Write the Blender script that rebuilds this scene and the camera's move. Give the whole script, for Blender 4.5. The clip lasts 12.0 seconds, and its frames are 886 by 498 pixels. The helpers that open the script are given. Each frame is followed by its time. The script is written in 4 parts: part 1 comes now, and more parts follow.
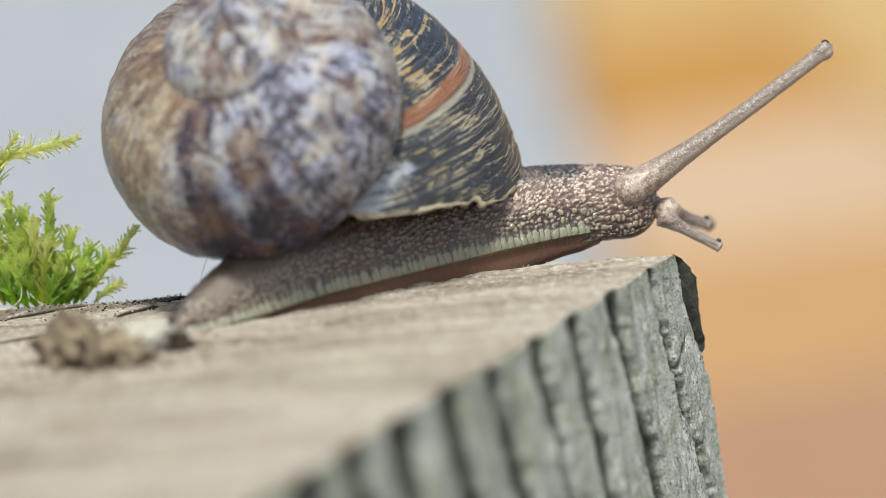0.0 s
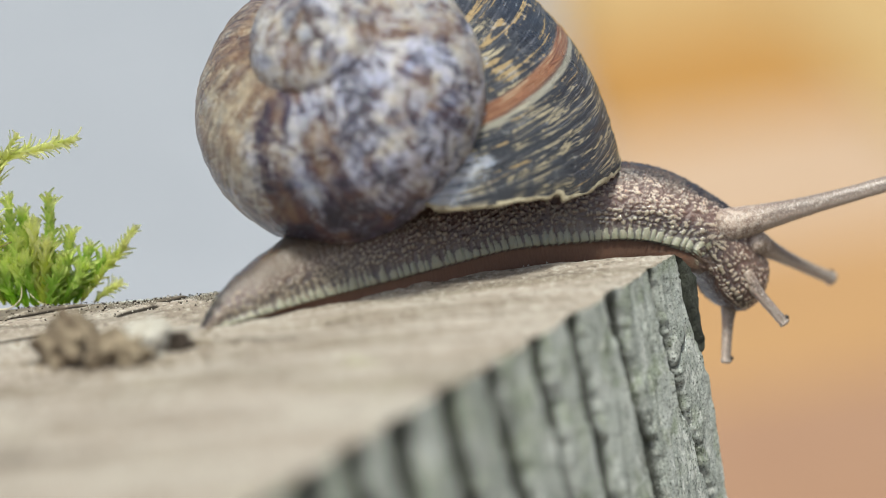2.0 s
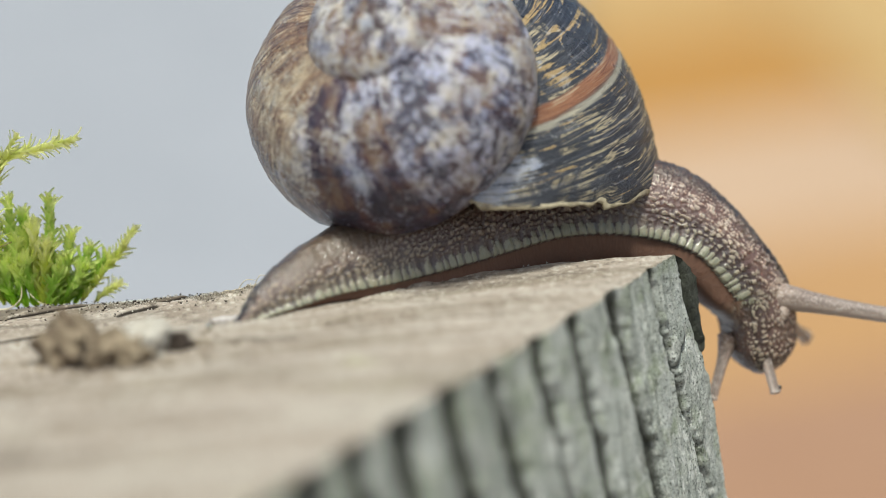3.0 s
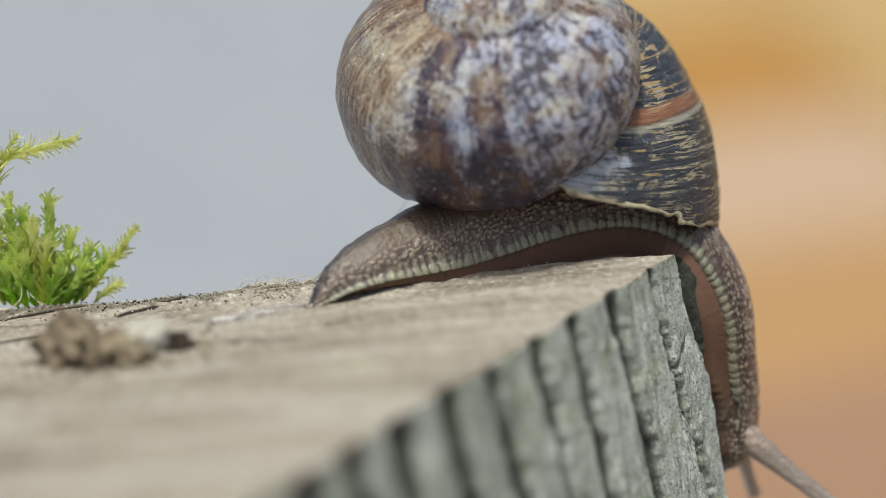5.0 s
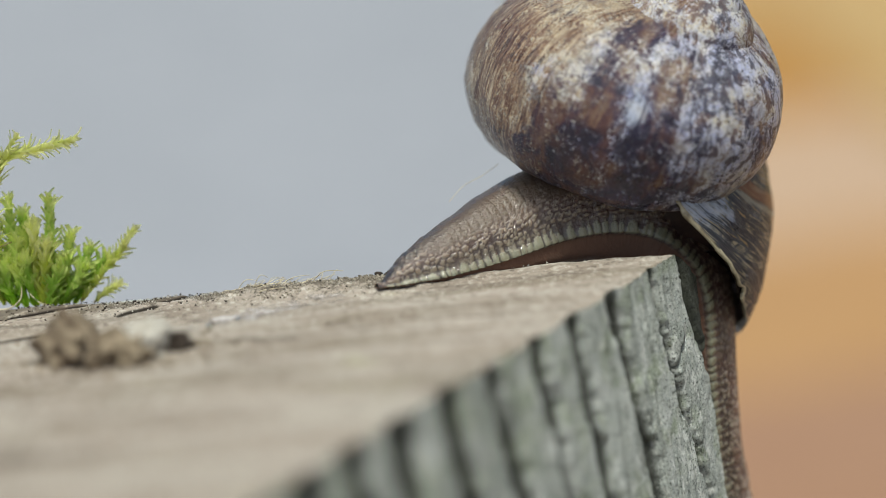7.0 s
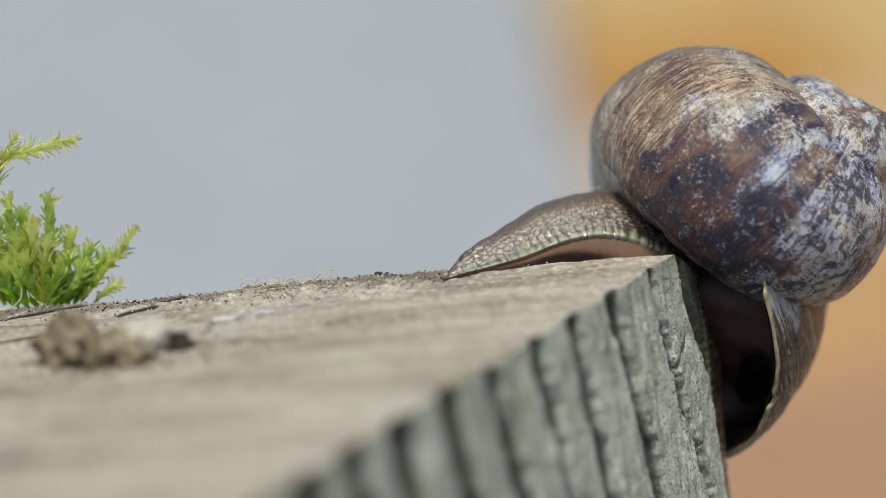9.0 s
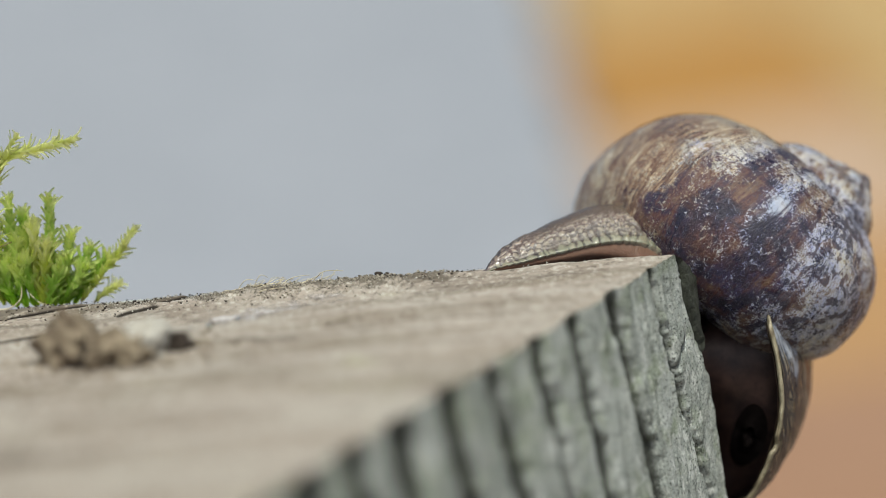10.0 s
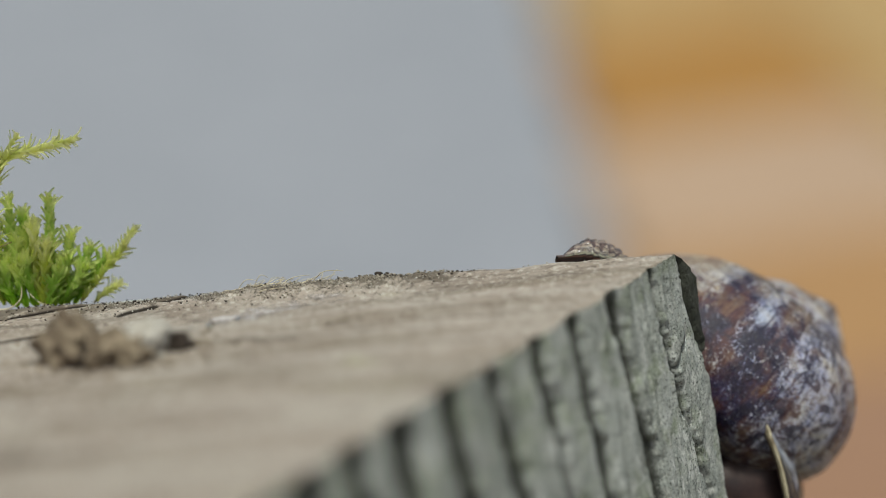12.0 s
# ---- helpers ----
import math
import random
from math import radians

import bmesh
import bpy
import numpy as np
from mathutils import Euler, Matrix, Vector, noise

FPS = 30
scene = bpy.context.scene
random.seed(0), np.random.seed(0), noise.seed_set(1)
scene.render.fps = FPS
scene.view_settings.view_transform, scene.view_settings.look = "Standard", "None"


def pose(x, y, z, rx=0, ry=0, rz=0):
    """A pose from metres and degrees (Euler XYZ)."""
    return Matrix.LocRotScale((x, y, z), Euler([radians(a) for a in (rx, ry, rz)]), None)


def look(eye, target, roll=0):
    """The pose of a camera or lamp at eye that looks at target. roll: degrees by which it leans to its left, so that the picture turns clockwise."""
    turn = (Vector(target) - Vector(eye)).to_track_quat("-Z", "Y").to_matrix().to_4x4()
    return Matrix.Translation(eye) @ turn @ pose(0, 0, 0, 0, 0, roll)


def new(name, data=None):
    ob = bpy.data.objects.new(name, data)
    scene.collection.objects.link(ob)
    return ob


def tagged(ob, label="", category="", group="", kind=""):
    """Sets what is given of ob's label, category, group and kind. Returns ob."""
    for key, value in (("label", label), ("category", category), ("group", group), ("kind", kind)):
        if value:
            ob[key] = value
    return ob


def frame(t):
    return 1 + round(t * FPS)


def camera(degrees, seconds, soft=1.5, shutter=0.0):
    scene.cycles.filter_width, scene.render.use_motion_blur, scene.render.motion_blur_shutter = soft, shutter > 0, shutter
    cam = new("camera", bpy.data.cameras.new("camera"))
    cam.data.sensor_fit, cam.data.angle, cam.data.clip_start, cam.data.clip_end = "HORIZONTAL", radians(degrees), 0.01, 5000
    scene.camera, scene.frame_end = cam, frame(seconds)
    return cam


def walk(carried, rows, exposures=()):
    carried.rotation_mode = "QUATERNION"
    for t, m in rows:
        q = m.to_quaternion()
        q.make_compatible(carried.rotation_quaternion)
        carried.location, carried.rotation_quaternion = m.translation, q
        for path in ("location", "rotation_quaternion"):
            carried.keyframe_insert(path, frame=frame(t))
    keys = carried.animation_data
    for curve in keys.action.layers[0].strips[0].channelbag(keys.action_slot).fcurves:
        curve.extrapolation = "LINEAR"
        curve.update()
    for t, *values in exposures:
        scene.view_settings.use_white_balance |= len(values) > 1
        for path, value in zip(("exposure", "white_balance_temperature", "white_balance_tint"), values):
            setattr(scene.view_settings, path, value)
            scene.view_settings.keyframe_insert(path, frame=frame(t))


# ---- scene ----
cam = camera(20, 12.0, soft=0.7)
EYE = (-0.0209963, -0.224278, 0.0510937)
STAND = look(EYE, (-0.0209963, 0.0006959, 0.00327399), -8.5)
cam.data.dof.use_dof = True
cam.data.dof.focus_distance = 0.2315
cam.data.dof.aperture_fstop = 9.3
cam.data.dof.aperture_blades = 7
walk(cam, [(0.0, STAND), (12.0, STAND)],
     exposures=[(0.0, 0.58, 6500, -2), (3.0, 0.53, 6500, -2), (5.0, 0.33, 6500, -2), (7.0, 0.28, 6450, -2), (9.0, 0.27, 6450, -2), (10.0, 0.26, 6450, -2), (10.5, -0.02, 6480, -2), (11.0, 0.02, 6490, -2), (12.0, -0.04, 6500, -2)])

# ---- world and sun ----
world = bpy.data.worlds.new("sky")
scene.world = world
world.use_nodes = True
wn, wl = world.node_tree.nodes, world.node_tree.links
sky = wn.new("ShaderNodeTexSky")
sky.sky_type, sky.sun_disc = "NISHITA", False
sky.sun_elevation, sky.sun_rotation = radians(66), radians(173)
sky.air_density, sky.dust_density, sky.ozone_density = 0.6, 4.0, 0.6
wn["Background"].inputs["Strength"].default_value = 0.108
wl.new(sky.outputs[0], wn["Background"].inputs["Color"])
sun_data = bpy.data.lights.new("sun", "SUN")
sun_data.energy, sun_data.angle, sun_data.color = 2.4, radians(10), (1.0, 0.97, 0.93)
sun = new("sun", sun_data)
sun.matrix_world = look((0.06, -0.38, 0.88), (0, 0, 0))

MM = 0.001


# ---- materials ----
class Mat:
    """A node material under construction, with short calls for the nodes in use."""

    def __init__(self, name, rough=0.6, spec=0.4):
        self.m = bpy.data.materials.new(name)
        self.m.use_nodes = True
        self.n, self.l = self.m.node_tree.nodes, self.m.node_tree.links
        self.b = self.n["Principled BSDF"]
        self.b.inputs["Roughness"].default_value = rough
        self.b.inputs["Specular IOR Level"].default_value = spec

    def node(self, kind, **sets):
        nd = self.n.new("ShaderNode" + kind)
        for key, value in sets.items():
            nd.inputs[key].default_value = value
        return nd

    def link(self, a, b):
        self.l.new(a, b)

    def attr(self, name):
        nd = self.n.new("ShaderNodeAttribute")
        nd.attribute_name = name
        return nd

    def coord(self, scale=(1, 1, 1), source="Object", rot=(0, 0, 0), vec=None):
        if vec is None:
            vec = self.n.new("ShaderNodeTexCoord").outputs[source]
        mp = self.n.new("ShaderNodeMapping")
        mp.inputs["Scale"].default_value = scale
        mp.inputs["Rotation"].default_value = rot
        self.link(vec, mp.inputs["Vector"])
        return mp.outputs[0]

    def noise(self, vec, scale, detail=4.0, rough=0.55, distortion=0.0):
        nd = self.node("TexNoise", Scale=scale, Detail=detail, Roughness=rough, Distortion=distortion)
        self.link(vec, nd.inputs["Vector"])
        return nd.outputs["Fac"]

    def voronoi(self, vec, scale, feature="F1"):
        nd = self.node("TexVoronoi", Scale=scale)
        nd.feature = feature
        self.link(vec, nd.inputs["Vector"])
        return nd.outputs["Distance"]

    def ramp(self, fac, stops):
        nd = self.n.new("ShaderNodeValToRGB")
        e = nd.color_ramp.elements
        while len(e) < len(stops):
            e.new(0.5)
        for el, (p, c) in zip(e, stops):
            el.position = p
            el.color = (*c, 1) if len(c) == 3 else c
        self.link(fac, nd.inputs[0])
        return nd.outputs[0]

    def step(self, fac, lo, hi):
        nd = self.node("MapRange")
        nd.inputs["From Min"].default_value = lo
        nd.inputs["From Max"].default_value = hi
        nd.interpolation_type = "SMOOTHSTEP"
        self.link(fac, nd.inputs["Value"])
        return nd.outputs[0]

    def mix(self, fac, a, b, how="MIX"):
        nd = self.n.new("ShaderNodeMix")
        nd.data_type, nd.blend_type = "RGBA", how
        for value, k in ((fac, 0), (a, 6), (b, 7)):
            if isinstance(value, (int, float)):
                nd.inputs[k].default_value = value
            elif isinstance(value, tuple):
                nd.inputs[k].default_value = (*value, 1)
            else:
                self.link(value, nd.inputs[k])
        return nd.outputs[2]

    def math(self, op, a, b=0.0, c=0.0):
        nd = self.n.new("ShaderNodeMath")
        nd.operation = op
        for k, value in enumerate((a, b, c)):
            if isinstance(value, (int, float)):
                nd.inputs[k].default_value = value
            else:
                self.link(value, nd.inputs[k])
        return nd.outputs[0]

    def color(self, sock):
        self.link(sock, self.b.inputs["Base Color"])
        return self

    def rough(self, sock):
        self.link(sock, self.b.inputs["Roughness"])
        return self

    def bump(self, height, strength=0.5, distance=0.0002):
        nd = self.node("Bump", Strength=strength, Distance=distance)
        self.link(height, nd.inputs["Height"])
        if self.b.inputs["Normal"].is_linked:
            self.link(self.b.inputs["Normal"].links[0].from_socket, nd.inputs["Normal"])
        self.link(nd.outputs[0], self.b.inputs["Normal"])
        return self


def wood_top():
    k = Mat("weathered_wood_top", 0.9, 0.08)
    v = k.coord((60, 420, 300), rot=(0, 0, radians(16)))
    wide = k.coord((14, 150, 100), rot=(0, 0, radians(16)))
    v2 = k.coord((1, 1, 1))
    grain = k.noise(v, 1.0, 6, 0.6, 0.4)
    stain = k.noise(wide, 1.0, 4, 0.55, 0.6)
    patch = k.noise(v2, 90, 4, 0.6)
    speck = k.noise(v2, 1500, 3, 0.7)
    c = k.ramp(grain, [(0.3, (0.13, 0.105, 0.082)), (0.48, (0.31, 0.26, 0.215)), (0.7, (0.44, 0.385, 0.335))])
    c = k.mix(k.math("MULTIPLY", k.step(patch, 0.42, 0.62), 0.7), c, (0.38, 0.335, 0.285))
    c = k.mix(k.math("MULTIPLY", k.step(stain, 0.52, 0.64), 0.6), c, (0.20, 0.165, 0.12))
    c = k.mix(k.math("MULTIPLY", k.step(stain, 0.45, 0.34), 0.45), c, (0.46, 0.43, 0.38))
    c = k.mix(k.math("MULTIPLY", k.step(patch, 0.60, 0.72), 0.45), c, (0.36, 0.35, 0.20))
    c = k.mix(k.math("MULTIPLY", k.step(speck, 0.56, 0.66), 0.6), c, (0.08, 0.066, 0.055))
    c = k.mix(k.math("MULTIPLY", k.step(speck, 0.46, 0.36), 0.45), c, (0.64, 0.60, 0.53))
    dirt = k.math("ADD", k.attr("dirt").outputs["Fac"], k.math("MULTIPLY", k.math("SUBTRACT", k.noise(v2, 420, 5, 0.75, 0.5), 0.5), 2.4))
    c = k.mix(k.math("MULTIPLY", k.step(dirt, 0.45, 0.80), 0.8), c, (0.11, 0.092, 0.072))
    # the cracks' inner shade is put into the colour; grain streaks share the mask
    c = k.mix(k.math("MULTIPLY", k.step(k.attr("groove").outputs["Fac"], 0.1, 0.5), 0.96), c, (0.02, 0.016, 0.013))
    return k.color(c).bump(grain, 0.8, 0.0005).bump(speck, 0.7, 0.0002).m


def wood_side():
    k = Mat("weathered_wood_side", 0.9, 0.1)
    v = k.coord((500, 500, 60))
    v2 = k.coord((1, 1, 1))
    fib = k.noise(v, 1.0, 6, 0.6, 0.2)
    patch = k.noise(v2, 220, 5, 0.65)
    speck = k.noise(v2, 3800, 4, 0.75)
    big = k.noise(v2, 60, 3, 0.5)
    crust = k.noise(k.coord((1, 1, 0.45)), 700, 5, 0.7, 0.5)
    c = k.ramp(fib, [(0.3, (0.29, 0.305, 0.275)), (0.5, (0.50, 0.525, 0.485)), (0.7, (0.68, 0.70, 0.665))])
    c = k.mix(k.step(patch, 0.5, 0.62), c, (0.42, 0.46, 0.36))
    c = k.mix(k.math("MULTIPLY", k.step(crust, 0.47, 0.38), 0.8), c, (0.82, 0.83, 0.79))
    c = k.mix(k.math("MULTIPLY", k.step(crust, 0.56, 0.65), 0.65), c, (0.18, 0.19, 0.16))
    c = k.mix(k.math("MULTIPLY", k.step(speck, 0.55, 0.62), 0.8), c, (0.05, 0.052, 0.045))
    c = k.mix(k.math("MULTIPLY", k.step(speck, 0.45, 0.37), 0.7), c, (0.84, 0.84, 0.79))
    c = k.mix(k.math("MULTIPLY", k.step(big, 0.55, 0.7), 0.3), c, (0.30, 0.32, 0.28))
    # Shade in the grooves is put into the colour; dark corner wood shares it
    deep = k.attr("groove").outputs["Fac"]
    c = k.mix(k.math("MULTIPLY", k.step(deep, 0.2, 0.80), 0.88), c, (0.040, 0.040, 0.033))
    return k.color(c).bump(fib, 0.7, 0.0004).bump(crust, 0.4, 0.0004).bump(speck, 1.0, 0.0003).m


def shell_material():
    k = Mat("weathered_shell", 0.42, 0.45)
    v2 = k.coord((1, 1, 1))
    gx = k.attr("growth").outputs["Vector"]          # x: along the coil in mm, y: round the whorl in mm
    fine = k.noise(k.coord((2.0, 0.22, 0), vec=gx), 1.0, 6, 0.72, 0.5)
    thread = k.noise(k.coord((4.6, 0.7, 0), vec=gx), 1.0, 5, 0.7, 1.0)
    band = k.noise(k.coord((0.36, 0.05, 0), vec=gx), 1.0, 4, 0.6, 0.7)
    wave = k.noise(k.coord((0.50, 0.065, 0), vec=gx), 1.0, 5, 0.6, 1.2)
    region = k.noise(v2, 175, 5, 0.62, 0.7)
    tint = k.noise(v2, 260, 4, 0.6, 0.5)
    mid = k.noise(v2, 620, 5, 0.68, 1.0)
    fleck = k.noise(v2, 1750, 5, 0.72, 1.8)
    grit = k.noise(v2, 3400, 3, 0.65, 0.4)
    worn, gloom = k.attr("wear").outputs["Fac"], k.attr("gloom").outputs["Fac"]
    bloom, brown = k.attr("bloom").outputs["Fac"], k.attr("brown").outputs["Fac"]
    cream = k.attr("cream").outputs["Fac"]

    def off(x, gain):
        return k.math("MULTIPLY", k.math("SUBTRACT", x, 0.5), gain)

    # the coloured layer: purple-brown, red-brown and, on the flank, ochre in fine growth lines
    base = k.ramp(k.math("ADD", tint, off(fine, 0.5)), [(0.40, (0.013, 0.012, 0.038)), (0.48, (0.042, 0.026, 0.056)), (0.55, (0.090, 0.044, 0.054)), (0.64, (0.17, 0.115, 0.085))])
    violet = k.math("MULTIPLY", bloom, 0.75)
    base = k.mix(violet, base, k.ramp(k.math("ADD", tint, off(fine, 0.5)), [(0.40, (0.014, 0.014, 0.055)), (0.50, (0.050, 0.036, 0.105)), (0.62, (0.12, 0.085, 0.15))]))
    ochre = k.ramp(k.math("ADD", fine, off(thread, 0.35)), [(0.34, (0.026, 0.012, 0.013)), (0.44, (0.13, 0.060, 0.038)), (0.53, (0.34, 0.21, 0.125)), (0.62, (0.66, 0.55, 0.39))])
    c = k.mix(k.step(k.math("ADD", brown, k.math("ADD", off(region, 1.1), off(mid, 0.8))), 0.40, 0.62), base, ochre)
    c = k.mix(k.math("MULTIPLY", k.step(k.math("ADD", tint, off(band, 0.8)), 0.55, 0.64), 0.45), c, (0.13, 0.048, 0.038))
    c = k.mix(k.math("MULTIPLY", k.step(worn, 0.6, 1.0), k.step(tint, 0.46, 0.53)), c, k.ramp(fine, [(0.40, (0.10, 0.055, 0.042)), (0.50, (0.22, 0.13, 0.09)), (0.60, (0.38, 0.27, 0.18))]))
    # pale remains of the chalky skin, flaked into small marks, thicker on the spire and in axial bands
    cover = k.math("ADD", k.math("MULTIPLY", k.math("SUBTRACT", worn, 0.68), 0.18), k.math("ADD", off(band, 0.70), off(region, 0.40)))
    cover = k.math("ADD", cover, k.math("ADD", k.math("MULTIPLY", bloom, 0.02), k.math("MULTIPLY", cream, 0.11)))
    cover = k.math("SUBTRACT", cover, k.math("MULTIPLY", gloom, 0.07))
    cover = k.math("MAXIMUM", k.math("MINIMUM", cover, k.math("ADD", k.math("ADD", 0.055, k.math("MULTIPLY", cream, 0.05)), k.math("MULTIPLY", k.step(worn, 0.7, 1.0), 0.03))), -0.10)
    scab = k.math("MULTIPLY", off(k.noise(v2, 330, 3, 0.5, 0.6), 1.5), k.step(worn, 0.85, 1.0))       # whole scabs of it on the spire
    flake = k.math("ADD", k.math("ADD", off(fleck, 1.15), off(thread, 0.75)), k.math("ADD", k.math("ADD", off(mid, 0.62), scab), cover))
    pale = k.ramp(k.math("ADD", tint, k.math("ADD", k.math("MULTIPLY", bloom, -0.14), k.math("MAXIMUM", k.math("MULTIPLY", brown, 0.12), k.math("MULTIPLY", k.step(worn, 0.9, 1.0), 0.035)))),
                  [(0.38, (0.42, 0.45, 0.74)), (0.46, (0.66, 0.63, 0.77)), (0.50, (0.78, 0.75, 0.72)), (0.55, (0.68, 0.60, 0.44)), (0.62, (0.58, 0.44, 0.25))])
    pale = k.mix(k.math("MULTIPLY", k.step(mid, 0.52, 0.62), 0.65), pale, (0.27, 0.26, 0.25))
    pale = k.mix(k.math("MULTIPLY", k.step(fleck, 0.50, 0.42), 0.5), pale, (0.80, 0.78, 0.76))
    c = k.mix(k.math("MULTIPLY", k.step(flake, 0.01, 0.08), 0.88), c, pale)
    thin = k.math("ADD", off(grit, 0.7), k.math("ADD", off(fleck, 0.5), k.math("MULTIPLY", cover, 0.5)))
    c = k.mix(k.math("MULTIPLY", k.step(thin, 0.065, 0.105), 0.75), c, k.mix(bloom, (0.86, 0.80, 0.66), (0.72, 0.74, 0.90)))
    c = k.mix(k.math("MULTIPLY", k.step(k.math("ADD", off(grit, 0.6), off(thread, 0.5)), 0.055, 0.10), 0.8), c, (0.035, 0.018, 0.026))
    for scale, wide in ((620, 0.030), (1300, 0.036)):        # curled scratches where the skin has flaked off
        curl = k.noise(v2, scale, 3, 0.55, 2.6)
        mark = k.step(k.math("ABSOLUTE", k.math("SUBTRACT", curl, 0.5)), wide, wide * 0.45)
        mark = k.math("MULTIPLY", mark, k.step(k.math("ADD", fleck, k.math("MULTIPLY", cover, 1.2)), 0.45, 0.56))
        c = k.mix(k.math("MULTIPLY", mark, 0.7), c, k.mix(brown, (0.66, 0.67, 0.80), (0.66, 0.57, 0.42)))
    # dark axial blotches of the coloured layer, in broken stripes
    stripe = k.noise(k.coord((0.75, 0.22, 0), vec=gx), 1.0, 4, 0.62, 1.2)
    blot = k.math("ADD", k.math("ADD", off(stripe, 1.0), off(k.noise(v2, 560, 5, 0.66, 1.4), 1.5)), off(fleck, 0.7))
    blot = k.math("MULTIPLY", k.step(k.math("SUBTRACT", blot, k.math("ADD", k.math("MULTIPLY", worn, 0.030), k.math("MULTIPLY", bloom, -0.04))), 0.01, 0.11), k.math("SUBTRACT", 0.86, k.math("MAXIMUM", k.math("MULTIPLY", brown, 0.38), k.math("MULTIPLY", cream, 0.6))))
    c = k.mix(blot, c, k.ramp(k.math("ADD", k.math("SUBTRACT", tint, k.math("MULTIPLY", bloom, 0.06)), off(fine, 0.6)), [(0.40, (0.020, 0.014, 0.036)), (0.49, (0.062, 0.024, 0.036)), (0.56, (0.115, 0.045, 0.038)), (0.66, (0.22, 0.13, 0.08))]))
    # the dark flank below the white scar
    gl = k.math("ADD", gloom, k.math("ADD", off(region, 2.0), off(mid, 2.2)))
    c = k.mix(k.math("MULTIPLY", k.math("MULTIPLY", k.step(gl, 0.55, 0.80), k.step(fleck, 0.55, 0.49)), 0.85), c, k.ramp(tint, [(0.42, (0.022, 0.016, 0.034)), (0.52, (0.034, 0.015, 0.026)), (0.60, (0.085, 0.028, 0.022))]))
    # the newest quarter of the last whorl: blue-black with wavy cream lines and one orange band
    dark = k.ramp(fine, [(0.34, (0.012, 0.014, 0.026)), (0.54, (0.036, 0.042, 0.060)), (0.66, (0.16, 0.16, 0.19)), (0.80, (0.46, 0.44, 0.42))])
    line = k.math("ABSOLUTE", k.math("SUBTRACT", wave, 0.5))
    dark = k.mix(k.math("MULTIPLY", k.step(line, 0.024, 0.008), k.math("MULTIPLY", k.step(region, 0.47, 0.56), 0.8)), dark, (0.62, 0.52, 0.34))
    dark = k.mix(k.math("MULTIPLY", k.step(k.math("ADD", wave, off(mid, 0.3)), 0.60, 0.65), 0.85), dark, (0.52, 0.36, 0.16))
    dark = k.mix(k.math("MULTIPLY", k.step(k.math("ADD", mid, off(fine, 0.6)), 0.60, 0.70), 0.5), dark, (0.46, 0.46, 0.48))
    wob = k.math("ADD", k.attr("fresh").outputs["Fac"], off(band, 0.3))
    u = k.math("ADD", k.attr("line").outputs["Fac"], off(wave, 0.12))
    orange = k.ramp(fine, [(0.35, (0.17, 0.055, 0.03)), (0.52, (0.36, 0.15, 0.07)), (0.68, (0.54, 0.42, 0.27))])
    dark = k.mix(k.math("MULTIPLY", k.step(k.math("ABSOLUTE", k.math("SUBTRACT", u, 0.755)), 0.085, 0.045), 0.92), dark, orange)
    dark = k.mix(k.math("MULTIPLY", k.step(k.math("ABSOLUTE", k.math("SUBTRACT", u, 0.665)), 0.03, 0.008), 0.7), dark, (0.56, 0.52, 0.42))
    c = k.mix(k.step(wob, 0.42, 0.58), c, dark)
    white = k.math("ADD", k.attr("chalk").outputs["Fac"], k.math("ADD", k.math("ADD", off(mid, 0.7), off(fine, 1.3)), off(fleck, 0.6)))
    c = k.mix(k.math("MULTIPLY", k.step(white, 0.52, 0.86), 0.88), c, k.ramp(tint, [(0.4, (0.46, 0.52, 0.70)), (0.6, (0.74, 0.75, 0.80))]))
    k.rough(k.ramp(region, [(0.35, (0.24, 0.24, 0.24)), (0.65, (0.48, 0.48, 0.48))]))
    k.b.inputs["Coat Weight"].default_value = 0.40
    k.b.inputs["Coat Roughness"].default_value = 0.10
    gloss = k.node("Bump", Strength=0.8, Distance=0.00014)
    k.link(k.math("ADD", grit, k.math("MULTIPLY", thread, 0.8)), gloss.inputs["Height"])
    k.link(gloss.outputs[0], k.b.inputs["Coat Normal"])
    return k.color(c).bump(fine, 0.6, 0.00025).bump(flake, 0.45, 0.00028).bump(thread, 0.6, 0.0002).bump(grit, 0.9, 0.00013).m


